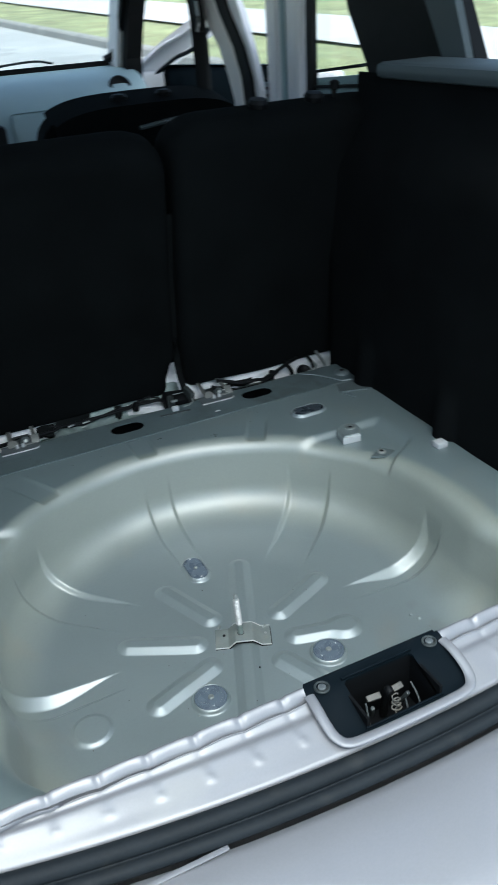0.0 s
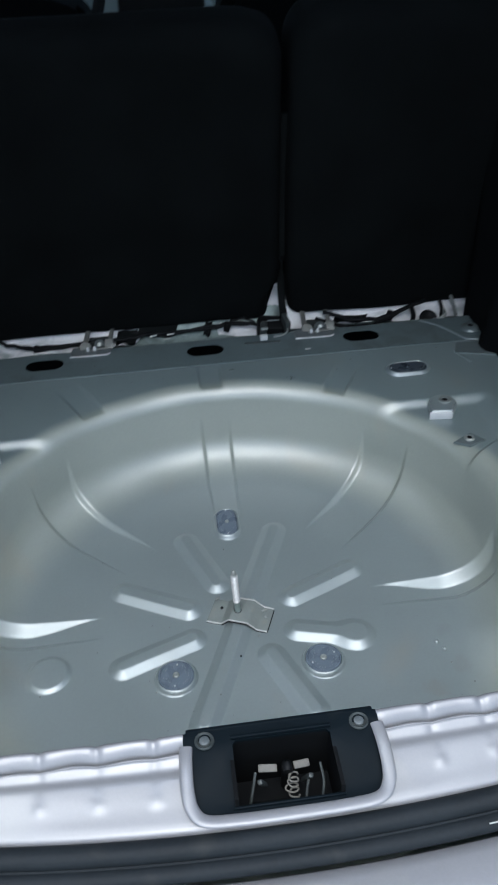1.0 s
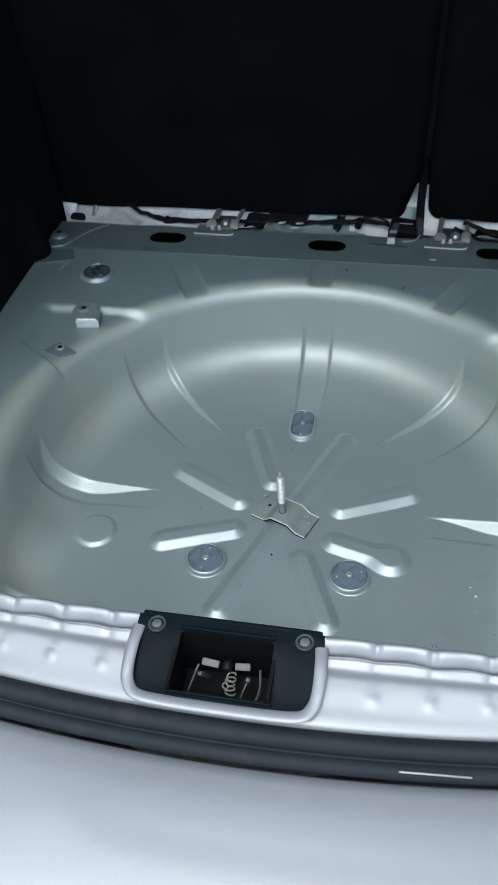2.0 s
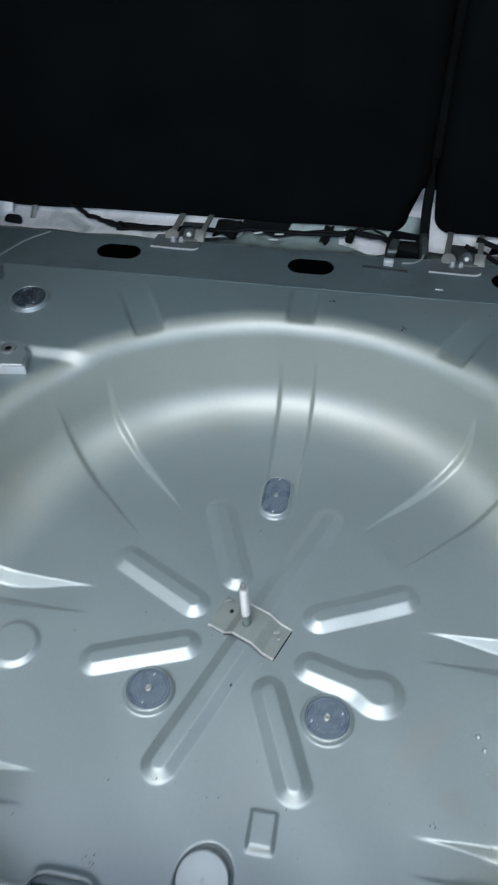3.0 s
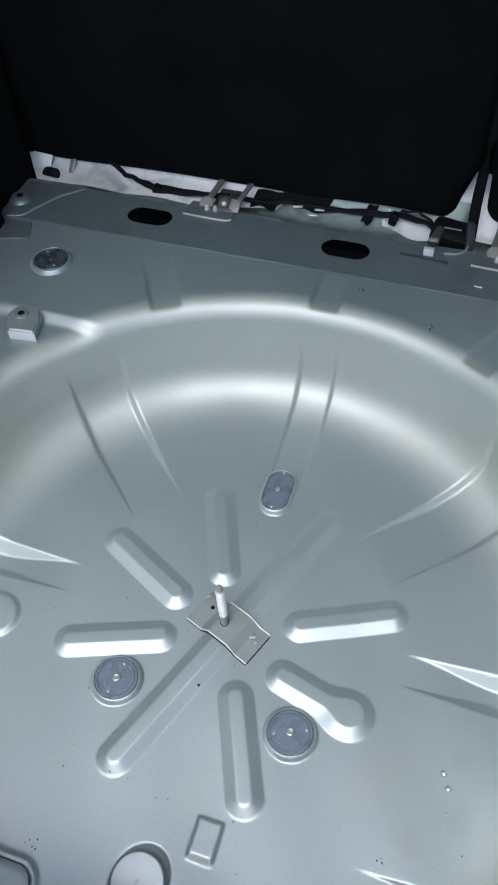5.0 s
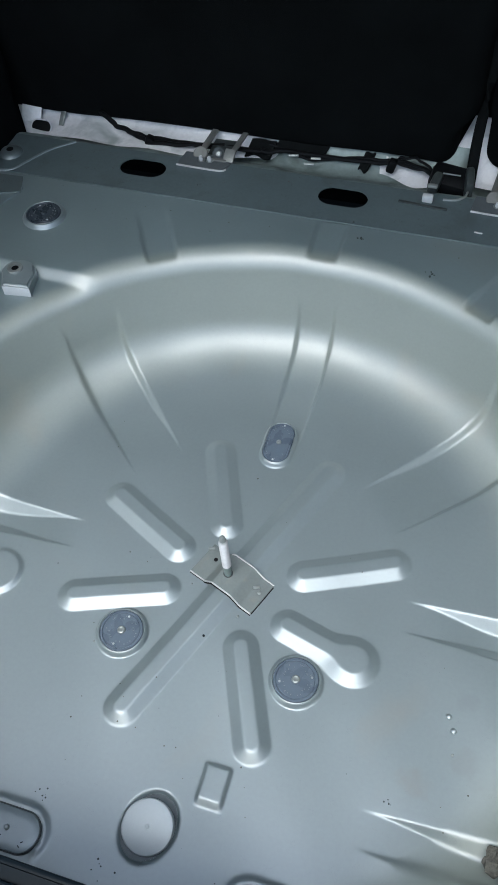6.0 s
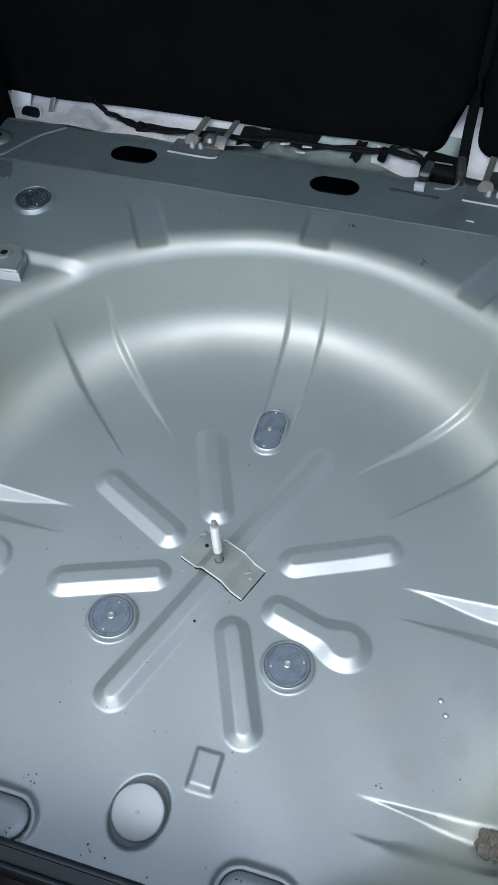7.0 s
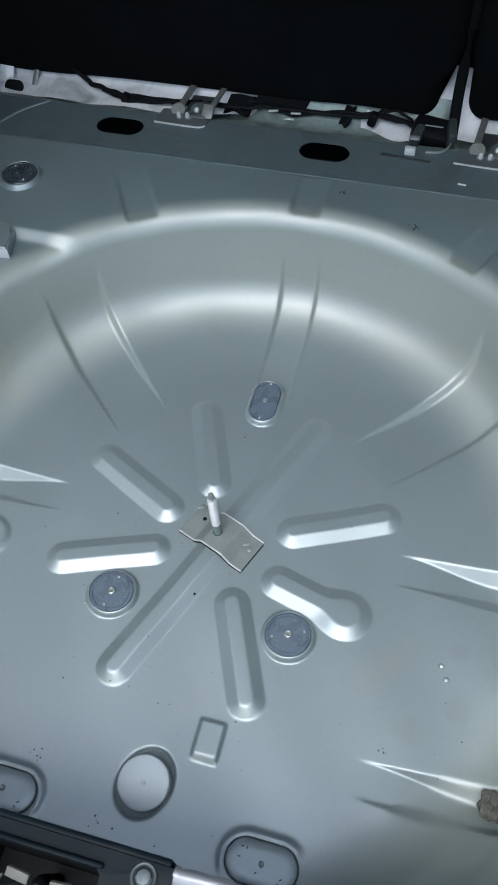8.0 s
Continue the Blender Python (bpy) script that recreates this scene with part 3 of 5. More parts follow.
            faces.append((i * n + j, i * n + j + 1, (i + 1) * n + j + 1, (i + 1) * n + j))
    return mesh_from("boot_sill", verts, faces, SILVER)


sill = new("boot_sill", build_sill())
tagged(sill, "silver painted steel boot sill with scalloped weld flange", "boot sill", kind="structure")

# raised lip round the latch cut-out
lip = tube([(-0.0745, -0.247, 0.2259), (-0.0755, -0.262, 0.2249), (-0.0757, -0.280, 0.2199), (-0.073, -0.293, 0.2154), (-0.064, -0.3015, 0.2129), (-0.040, -0.3035, 0.2119), (0.002, -0.304, 0.2119),
            (0.044, -0.3035, 0.2119), (0.068, -0.3015, 0.2129), (0.077, -0.293, 0.2154), (0.0797, -0.280, 0.2199), (0.0795, -0.262, 0.2249), (0.0785, -0.247, 0.2259)], 0.0052, n=16, smooth=8, flat=0.42)
part("edge_lip", lip, SILVER, sill, "rounded silver lip round the latch cut-out")

# rubber seal along the sill
seal = thing("boot_seal", (0, -0.33, 0.19), "black rubber boot seal pressed along the silver sill", "door seal")
for name, off, z, r, fl in (("seal_bulb", 0.0065, 0.2015, 0.0085, 0.9), ("seal_foot", 0.0195, 0.193, 0.0075, 0.8), ("seal_web", 0.013, 0.193, 0.008, 0.7)):
    bm = tube([(x, sill_front(x) - off, z) for x in np.linspace(-0.56, 0.56, 45)], r, n=14, smooth=2, flat=fl)
    ob = part(name, bm, RUBBER, seal)
    ob.matrix_parent_inverse = Matrix.Translation((0, 0.33, -0.19))

# bumper top beyond the seal
prof = [(0.025, 0.150), (0.025, 0.182), (0.029, 0.1875), (0.038, 0.1895), (0.060, 0.1885), (0.085, 0.185), (0.12, 0.178), (0.16, 0.168), (0.185, 0.150), (0.197, 0.12), (0.20, 0.05), (0.195, -0.15)]
cols = np.linspace(-0.85, 0.85, 90)
verts, faces = [], []
for x in cols:
    for s, z in prof:
        verts.append((x, -0.309 + 0.28 * min(abs(x), 0.56) ** 2 + 0.5 * max(0, abs(x) - 0.56) - s, z))
n = len(prof)
for i in range(len(cols) - 1):
    for j in range(n - 1):
        faces.append((i * n + j, i * n + j + 1, (i + 1) * n + j + 1, (i + 1) * n + j))
bumper = new("rear_bumper", mesh_from("rear_bumper", verts, faces, SILVER))
tagged(bumper, "silver painted rear bumper below the boot opening", "bumper")
part("bumper_clip", box((-0.235, sill_front(-0.235) - 0.033, 0.1905), (0.075, 0.005, 0.002), 0.0008), SILVER, bumper, "thin silver clip strip")
part("bumper_clip", box((0.172, sill_front(0.172) - 0.0245, 0.2005), (0.054, 0.0017, 0.0016), 0.0008, m=pose(0, 0, 0, 0, 0, 4)), GALV, bumper, "thin pale clip strip")

# ---- latch cover and striker ----
latch = thing("latch_cover", (0, -0.27, 0.22), "dark grey plastic latch cover, dusty, screwed into the sill", "latch cover")
LI = Matrix.Translation((0, 0.27, -0.22))


def latch_outline():
    pts = []
    x0, x1, y0, y1, r = -0.0765, 0.0805, -0.3015, -0.2362, 0.016
    for cx, cy, a0 in ((x1 - r, y0 + r, -90), (x1 - 0.002, y1 - 0.002, 0), (x0 + 0.002, y1 - 0.002, 90), (x0 + r, y0 + r, 180)):
        rr = r if a0 in (-90, 180) else 0.002
        for k in range(7):
            a = math.radians(a0 + 90 * k / 6)
            pts.append((cx + rr * math.cos(a), cy + rr * math.sin(a)))
    return pts


def latch_z(y):
    return float(np.interp(y, [-0.304, -0.29, -0.275, -0.262, -0.25, -0.238, -0.228], [0.2095, 0.2115, 0.2165, 0.2225, 0.2265, 0.2285, 0.2285]))


opening = [(-0.037, -0.293), (0.039, -0.293), (0.040, -0.290), (0.040, -0.250), (0.037, -0.247), (-0.035, -0.247), (-0.038, -0.250), (-0.038, -0.290)]
bm = holed(latch_outline(), [opening], -0.003, lambda a, b, d: Vector((a, b, latch_z(b) + d)))
bmesh.ops.subdivide_edges(bm, edges=[e for e in bm.edges if e.calc_length() > 0.02], cuts=3, use_grid_fill=False)
o = part("cover", bm, PLASTIC, latch)
o.matrix_parent_inverse = LI
o = part("cover_skirt", box((0.002, -0.2340, 0.210), (0.152, 0.0044, 0.036), 0.0014), PLASTIC, latch, "dark edge hooked over the flange")
o.matrix_parent_inverse = LI
# walls of the cavity
for c, d in (((-0.0395, -0.27, 0.195), (0.003, 0.048, 0.055)), ((0.0415, -0.27, 0.195), (0.003, 0.048, 0.055)), ((0.001, -0.2945, 0.187), (0.084, 0.003, 0.045)), ((0.001, -0.2455, 0.195), (0.084, 0.003, 0.058))):
    o = part("recess_wall", box(c, d), BLACK, latch, "black latch recess")
    o.matrix_parent_inverse = LI
o = part("recess_floor", box((0.0015, -0.27, 0.166), (0.09, 0.052, 0.003)), BLACK, latch)
o.matrix_parent_inverse = LI
for c, d in (((0.001, -0.2455, 0.2292), (0.080, 0.003, 0.003)), ((0.001, -0.2945, 0.2122), (0.086, 0.0025, 0.0025))):
    o = part("opening_rim", box(c, d, 0.001), PLASTIC, latch)
    o.matrix_parent_inverse = LI
for x in (-0.0595, 0.0645):
    bm = lathe([(0.0078, -0.001), (0.0078, 0.0003), (0.0072, 0.0010), (0.0062, 0.0008), (0.0050, -0.0008)], 24, at=(x, -0.2445, 0.2280))
    o = part("screw_washer", bm, GRIMY, latch, "dark dusty washer")
    o.matrix_parent_inverse = LI
    bm = bmesh.new()
    add_lathe(bm, [(0.0040, -0.001), (0.0040, 0.0006), (0.0030, 0.0011)], 20, at=(x, -0.2445, 0.2280))
    add_box(bm, (x, -0.2445, 0.2292), (0.0050, 0.0009, 0.0006), 0, m=pose(0, 0, 0, 0, 0, 55))
    o = part("screw", bm, SEATGREY, latch, "round dusty screw head")
    o.matrix_parent_inverse = LI
striker = thing("latch_striker", (0, -0.27, 0.17), "worn steel boot latch striker inside its recess", "latch")
SI = Matrix.Translation((0, 0.27, -0.17))
for x, w, t in ((-0.0120, 0.0150, -6), (0.0150, 0.0130, 5)):
    o = part("striker_plate", box((x, -0.2605, 0.2045), (w, 0.0062, 0.004), 0.001, m=pose(0, 0, 0, 28, 0, t)), BRASSY, striker, "yellowed zinc plate edge")
    o.matrix_parent_inverse = SI
    o = part("striker_cheek", box((x + (0.004 if x > 0 else -0.005), -0.2660, 0.1930), (0.0040, 0.0040, 0.024), 0.001, m=pose(0, 0, 0, 24, 12 if x > 0 else -14)), GRIMY, striker, "dark worn cheek plate")
    o.matrix_parent_inverse = SI
coil = [(0.0062 + (0.0042 + 0.0008 * math.sin(1.7 * a)) * math.cos(a) + 0.0012 * math.sin(0.31 * a), -0.2690 - 0.0022 * a / 6.28 + 0.0030 * math.sin(a), 0.2050 - 0.0036 * a / 6.28) for a in np.linspace(0, 6.28 * 4, 61)]
o = part("striker_spring", tube(coil, 0.0008, 8, 0), BRASSY, striker, "dull steel coil spring")
o.matrix_parent_inverse = SI
for pts in ([(-0.030, -0.284, 0.186), (-0.024, -0.268, 0.200), (-0.022, -0.262, 0.203)], [(0.014, -0.287, 0.184), (0.017, -0.276, 0.192), (0.020, -0.268, 0.196)], [(0.026, -0.288, 0.186), (0.031, -0.274, 0.196), (0.030, -0.262, 0.206)]):
    o = part("striker_rod", tube(pts, 0.0011, 8, 4), GRIMY, striker, "thin worn steel rod")
    o.matrix_parent_inverse = SI
o = part("striker_post", tube([(0.003, -0.256, 0.170), (0.003, -0.2615, 0.207), (0.003, -0.268, 0.208)], 0.0042, 12), BLACK, striker, "black post")
o.matrix_parent_inverse = SI
bm = box((-0.014, -0.279, 0.172), (0.034, 0.016, 0.012), 0.002)
add_box(bm, (0.024, -0.281, 0.174), (0.026, 0.013, 0.010), 0.002)
o = part("striker_base", bm, BLACK, striker)
o.matrix_parent_inverse = SI
for x, y, z in ((-0.008, -0.283, 0.180), (0.033, -0.280, 0.181), (0.010, -0.287, 0.181), (-0.033, -0.288, 0.178)):
    bm = lathe([(0.0035, 0), (0.0035, 0.002), (0.002, 0.003)], 10, at=(x, y, z))
    o = part("rivet", bm, STEEL, striker)
    o.matrix_parent_inverse = SI

# ---- plugs ----
def plug(at, r, straight=0.0, turn=0.0, skirt=1.0, label="round blue-grey rubber drain plug pressed into the well floor", mat=PLUG, pips=((0.72, 62), (0.72, 242))):
    ob = thing("drain_plug", at, label, "drain plug", "drain plugs of the boot floor")
    ob.rotation_euler = (0, 0, radians(turn))
    part("flange", lathe([(r, -0.002), (r, 0.0012), (r * 0.965, 0.002), (r * 0.90, 0.0021), (r * 0.875, 0.0012), (r * 0.84, 0.0012), (r * 0.82, 0.0018), (r * 0.3, 0.0018)], 48, straight), mat, ob)
    lip = bmesh.new()
    add_lathe(lip, [(r + 0.0004, -0.0015), (r + 0.0005, 0.0014), (r + 0.0010, 0.0019), (r + 0.0018 * skirt, 0.0016), (r + 0.0029 * skirt, 0.0016 - 0.0014 * skirt), (r + 0.0038 * skirt, 0.0016 - 0.0030 * skirt)], 64, straight, cap=False)
    part("seat_lip", lip, PAN, ob, "rounded grey seat lip")
    part("pip", lathe([(r * 0.20, 0.0015), (r * 0.18, 0.0034), (r * 0.13, 0.0040), (r * 0.07, 0.0036)], 20), GALV if at[2] < 0.1 else mat, ob, "small raised centre pip")
    for f, a in pips:
        q = math.sin(radians(a))
        part("dot", lathe([(0.0012, 0.0015), (0.0010, 0.0026), (0.0004, 0.0028)], 10, at=(f * r * math.cos(radians(a)), f * r * q + (straight if q > 0 else -straight), 0)), PALE, ob, "small white dot")
    # raised lettering worn past reading, as short bars
    bm = bmesh.new()
    pick = random.Random(int(abs(at[0]) * 1000))
    for k in range(60 if not straight else 22):
        a = 2 * math.pi * k / (60 if not straight else 22)
        if pick.random() < 0.42:
            continue
        f = 0.70 if pick.random() < 0.75 else 0.56
        q = f * r * math.sin(a)
        add_box(bm, (f * r * math.cos(a), q + (straight if q > 0 else -straight), 0.0019), (pick.uniform(0.0003, 0.0006), pick.uniform(0.0008, 0.0018), 0.0006), 0, m=pose(0, 0, 0, 0, 0, math.degrees(a) - 90 + pick.uniform(-40, 40)))
    o = part("moulded_lettering", bm, GALV, ob, smooth=False)
    tagged(o, "worn raised lettering", kind="stuff")
    return ob


plug((-0.089, -0.002, 0.0046), 0.0215, turn=20)
plug((0.089, -0.003, 0.0046), 0.0215, turn=-40)
plug((-0.001, 0.2605, 0.0046), 0.0150, straight=0.0128, label="oval blue-grey rubber drain plug pressed into the well floor", pips=((0.8, 88), (0.8, 268)))
plug((-0.350, 0.437, DECK_Z + 0.0030), 0.0212, turn=70, skirt=1.65, mat=DECKPLUG, label="round dark rubber plug pressed into the boot deck")
plug((0.312, 0.438, DECK_Z + 0.0030), 0.0148, straight=0.0150, turn=90, skirt=1.65, mat=DECKPLUG, label="oval dark rubber plug pressed into the boot deck", pips=((0.8, 88),))
for x in (-0.117, 0.113):
    ob = thing("drain_plug", (x, -0.196, 0.0018), "oval grey drain cover set in a raised ring", "drain plug", "oval covers of the well")
    ob.rotation_euler = (0, 0, radians(90))
    # dark ring stands for the groove, shade included in its colour
    part("groove_line", lathe([(0.0180, -0.001), (0.0180, 0.0008), (0.0177, 0.0011), (0.0170, 0.0011), (0.0167, 0.0004)], 56, 0.013, cap=False), GRIMY, ob, "dark ring for the shaded groove round the cover")
    part("flange", lathe([(0.0166, -0.001), (0.0166, 0.0012), (0.0158, 0.0017), (0.008, 0.0017)], 56, 0.013), PAN, ob)
    part("pip", lathe([(0.0026, 0.001), (0.0024, 0.0028), (0.0012, 0.0022)], 16), GALV, ob)
    for k in range(7):
        a = 0.6 + k * 0.85
        part("scratch", box((0.011 * math.cos(a), 0.020 * math.sin(a * 1.3), 0.0018), (0.0022, 0.0008, 0.0004), 0, m=pose(0, 0, 0, 0, 0, 77 * k)), RUBBER, ob)
ob = thing("round_cap", (0, -0.16, -0.004), "round pale grey cap with a centre pip, dusty", "cap")
# the shade round the cap is put into the seat's dark grey
part("seat_ring", lathe([(0.0302, 0.0), (0.0302, 0.0006), (0.0220, 0.0008)], 56, m=pose(0, 0, 0, 0, 0, -14) @ Matrix.Diagonal((0.82, 1, 1, 1))), SEATGREY, ob, "recessed seat with its shade in a darker grey")
part("disc", lathe([(0.0226, 0), (0.0230, 0.0080), (0.0222, 0.0094), (0.0205, 0.0098), (0.004, 0.0098)], 56, m=pose(0, 0, 0, 10, 0, 0)), CAPPAINT, ob)
part("pip", lathe([(0.0022, 0.009), (0.002, 0.0104), (0.0008, 0.0100)], 16, m=pose(0, 0, 0, 10, 0, 0)), CAPPAINT, ob)

# ---- spare-wheel stud and its bent plate ----
stud = thing("wheel_stud", (-0.005, 0.083, 0.012), "threaded steel stud on a bent plate for the spare wheel", "stud")
SM = pose(0.004, 0.0815, 0.0, 0, 0, -22)
FOLDS = ((-0.046, 0.0004), (-0.0265, 0.0004), (-0.0165, 0.0100), (0.0080, 0.0100), (0.0200, 0.0010), (0.0335, 0.0004))
PLATE_U = sorted(set([u for u, z in FOLDS] + [u + d for u, z in FOLDS[1:-1] for d in (-0.0012, 0.0012)] + [-0.036, -0.0205, -0.004, 0.013, 0.027]))


def plate_z(u):
    """Height of the folded sheet: two flat feet and a raised middle, with softened folds."""
    def raw(w):
        return float(np.interp(w, [p[0] for p in FOLDS], [p[1] for p in FOLDS]))
    return (raw(u - 0.0012) + raw(u) + raw(u + 0.0012)) / 3


def plate_point(u, v, z):
    p = SM @ Vector((u, v, z))
    return (p.x + 0.005, p.y - 0.083, p.z - 0.012)


bm = bmesh.new()
grid = []
for thick in (0.0, 0.0014):
    grid.append([[bm.verts.new(plate_point(u, v, plate_z(u) + thick)) for v in (-0.0195, -0.007, 0.007, 0.0195)] for u in PLATE_U])
for i in range(len(PLATE_U) - 1):
    for j in range(3):
        lo, hi = grid
        bm.faces.new((lo[i][j], lo[i][j + 1], lo[i + 1][j + 1], lo[i + 1][j]))
        bm.faces.new((hi[i][j], hi[i + 1][j], hi[i + 1][j + 1], hi[i][j + 1]))
    for j in (0, 3):
        bm.faces.new((lo[i][j], lo[i + 1][j], hi[i + 1][j], hi[i][j]))
for j in range(3):
    for i in (0, len(PLATE_U) - 1):
        bm.faces.new((lo[i][j], lo[i][j + 1], hi[i][j + 1], hi[i][j]))
bmesh.ops.recalc_face_normals(bm, faces=bm.faces[:])
part("plate", bm, DUSTY, stud, "dusty bent grey plate", smooth=False)
# edge highlights and the shade below them, laid on as pale and black tubes
for v, u0, u1 in ((-0.0196, -0.046, 0.0335), (0.0194, -0.021, 0.0335)):
    pts = [plate_point(u, v, plate_z(u) + 0.0012) for u in PLATE_U if u0 <= u <= u1]
    part("plate_edge", tube(pts, 0.0009, 8, 1), ZINC, stud, "bright line for the highlight on the plate edge")
    if v < 0:
        part("plate_edge_shade", tube([(x, y - 0.0010, z - 0.0016) for x, y, z in pts], 0.0008, 8, 1), BLACK, stud, "black line for the shade under the plate edge")
part("plate_edge_shade", tube([plate_point(0.0340, v, 0.0006) for v in (-0.019, 0.0, 0.0175)], 0.0005, 8, 1), BLACK, stud, "black line for the shade under the plate edge")
part("plate_dimple", lathe([(0.0022, 0.0), (0.0020, 0.0008), (0.0010, 0.0012)], 14, at=plate_point(0.0265, 0.004, 0.0018)), GALV, stud, "small worn dimple")
part("plate_dimple", lathe([(0.0022, 0.0), (0.0020, 0.0008), (0.0010, 0.0012)], 14, at=plate_point(-0.0330, 0.006, 0.0018)), BLACK, stud, "small dark dimple")
part("stud_shank", lathe([(0.0038, -0.004), (0.0038, 0.027), (0.0024, 0.028)], 16, m=pose(0, 0, 0, -2, -2)), TROUGH, stud, "thin grey shank")
# a dark ring draws the soft shade at the stud's foot
part("stud_foot_shade", lathe([(0.0050, -0.0014), (0.0050, -0.0004), (0.0042, -0.0003)], 20), GRIMY, stud, "dark ring for the shade round the stud's foot")
prof = [(0.0034, 0.0145), (0.0034, 0.016)]
z = 0.016
prof += [(0.0044, 0.017)]
while z < 0.058:
    prof += [(0.0047, z + 0.0010), (0.0038, z + 0.0019)]
    z += 0.0022
prof += [(0.0038, 0.0610), (0.0030, 0.0650), (0.0020, 0.0675), (0.0008, 0.0685)]
part("stud_tip", lathe([(0.0036, 0.0612), (0.0034, 0.0645), (0.0026, 0.0678), (0.0012, 0.0692)], 14, m=pose(0, 0, 0, -2, -2)), GALV, stud, "grey worn tip")
part("stud_bolt", lathe(prof, 20, m=pose(0, 0, 0, -2, -2)), ZINC, stud, "pale zinc threaded stud")
for x, y in ((-0.024, 0.021), (0.033, -0.009)):
    part("plate_tab", box((x, y, 0.004), (0.007, 0.003, 0.002), 0.0006, m=pose(0, 0, 0, 0, 0, 20)), GALV, stud)

# ---- threaded side nuts on welded plates ----
for s in (-1, 1):
    ob = thing("weld_nut_bracket", (s * 0.327, 0.328, DECK_Z - 0.009), "small grey pressed bracket with a threaded hole, welded to the deck", "bracket", "brackets beside the well")
    back = [(s * (0.0065 + 0.0205 * math.cos(radians(a))), 0.004 + 0.0205 * math.sin(radians(a))) for a in range(-15, 181, 13)]
    bm = prism(([(-s * 0.0190, -0.0190), (s * 0.0140, -0.0228)] + back)[::s], (0.0, 0.0145), "z")
    bmesh.ops.bevel(bm, geom=[e for e in bm.edges if all(v.co.z > 0.01 for v in e.verts)], offset=0.003, segments=3, affect="EDGES")
    part("bracket_body", bm, PAN, ob)
    # paler plate on the near side, light put into its colour
    part("bracket_face", box((-s * 0.0035, -0.0215, 0.0065), (0.033, 0.0012, 0.0125), 0.0004, m=pose(0, 0, 0, 0, 0, -s * 6.5)), PALE, ob, "front face with its light put into a pale colour")
    bm = lathe([(0.0095, 0.0135), (0.0090, 0.0165), (0.0070, 0.0168), (0.0045, 0.0162)], 28, at=(s * 0.010, 0.006, 0), cap=False)
    part("nut_ring", bm, GALV, ob)
    part("thread_hole", lathe([(0.0045, 0.0148), (0.0043, 0.0152)], 24, at=(s * 0.010, 0.006, 0)), BLACK, ob, "dark threaded hole")
    ob = thing("deck_clip", (s * 0.346, 0.250, DECK_Z - 0.009), "small steel plate with a nut on the boot deck", "clip", "clips on the boot deck")
    bm = prism([(-s * 0.024, -0.004), (-s * 0.004, -0.017), (s * 0.022, -0.006), (s * 0.006, 0.014)][::s], (0.0002, 0.0030), "z")
    bmesh.ops.bevel(bm, geom=[e for e in bm.edges if all(v.co.z > 0.002 for v in e.verts)], offset=0.0009, segments=2, affect="EDGES")
    part("clip_plate", bm, DECK, ob, "small slanted grey plate")
    part("clip_nut", lathe([(0.0075, 0.002), (0.0075, 0.0045), (0.0055, 0.0058), (0.0035, 0.0050)], 20), GALV, ob)
    part("clip_hole", lathe([(0.0034, 0.0048), (0.0033, 0.0054)], 16), BLACK, ob)
    ob = thing("deck_stud", (s * 0.452, 0.547, DECK_Z + 0.002), "round pressed stud dome beside the trim", "stud", "domes on the boot deck")
    part("dome", lathe([(0.017, -0.001), (0.015, 0.0022), (0.009, 0.0050), (0.0065, 0.0052)], 28), DECK, ob)
    part("hole", lathe([(0.0048, 0.0048), (0.0046, 0.0056), (0.0030, 0.0056)], 18), BLACK, ob, "dark hole in the dome")
    ob = thing("trim_clip", (s * 0.4315, 0.205, DECK_Z), "pale plastic trim clip at the edge of the deck", "clip", "clips on the boot deck")
    part("clip_body", box((0, 0, 0.005), (0.02, 0.018, 0.010), 0.002), PALE, ob)

# raised seam plates in the deck's front corners
for s in (-1, 1):
    bm = prism([(s * 0.40, 0.472), (s * 0.47, 0.452), (s * 0.47, 0.500), (s * 0.412, 0.502)], (DECK_Z + 0.0002, DECK_Z + 0.0022), "z")
    o = part("seam_plate", bm, DECK, None, smooth=False)
    tagged(o, "thin grey doubler plate welded to the deck", "steel plate")
o = part("sealant_bead", tube([(x, 0.5085 + 0.0006 * math.sin(x * 60), DECK_Z + 0.0012) for x in np.linspace(-0.46, 0.46, 40)], 0.0006, 8, 2, 0.9), DECK, None)
tagged(o, "thin pale sealant bead along the cross seam", "sealant")

spatter = random.Random(5)
for x, y, z, count, spread, place in ((0.126, 0.447, DECK_Z + 0.0003, 7, 0.0040, "boot deck"), (0.037, 0.488, DECK_Z + 0.0003, 7, 0.0034, "boot deck"), (0.023, 0.512, DECK_Z + 0.0022, 3, 0.0022, "boot deck"),
                                      (-0.100, -0.163, 0.0002, 8, 0.0065, "well floor"), (-0.026, -0.204, 0.0002, 6, 0.0070, "well floor"), (0.192, -0.085, 0.0002, 5, 0.0040, "well floor")):
    ob = thing("dark_mark", (x, y, z), "small dark spatter of dirt dried on the " + place, "dirt mark", "dirt marks")
    for k in range(count):
        q = spatter.uniform(0.0004, 0.0010) if z < 0.1 else spatter.uniform(0.0006, 0.0013)
        bm = lathe([(q, -0.0002), (q * 0.9, 0.0004), (q * 0.4, 0.0007)], 8, at=(spatter.gauss(0, spread * 0.7), spatter.gauss(0, spread * 0.6), 0))
        part("speck", bm, GRIMY, ob)
ob = part("deck_chip", box((0.168, 0.527, DECK_Z + 0.0030), (0.0095, 0.0022, 0.0012), 0.0004, m=pose(0, 0, 0, 0, 0, -4)), PALE, None)
tagged(ob, "tiny pale chip lying on the steel strip", "chip")


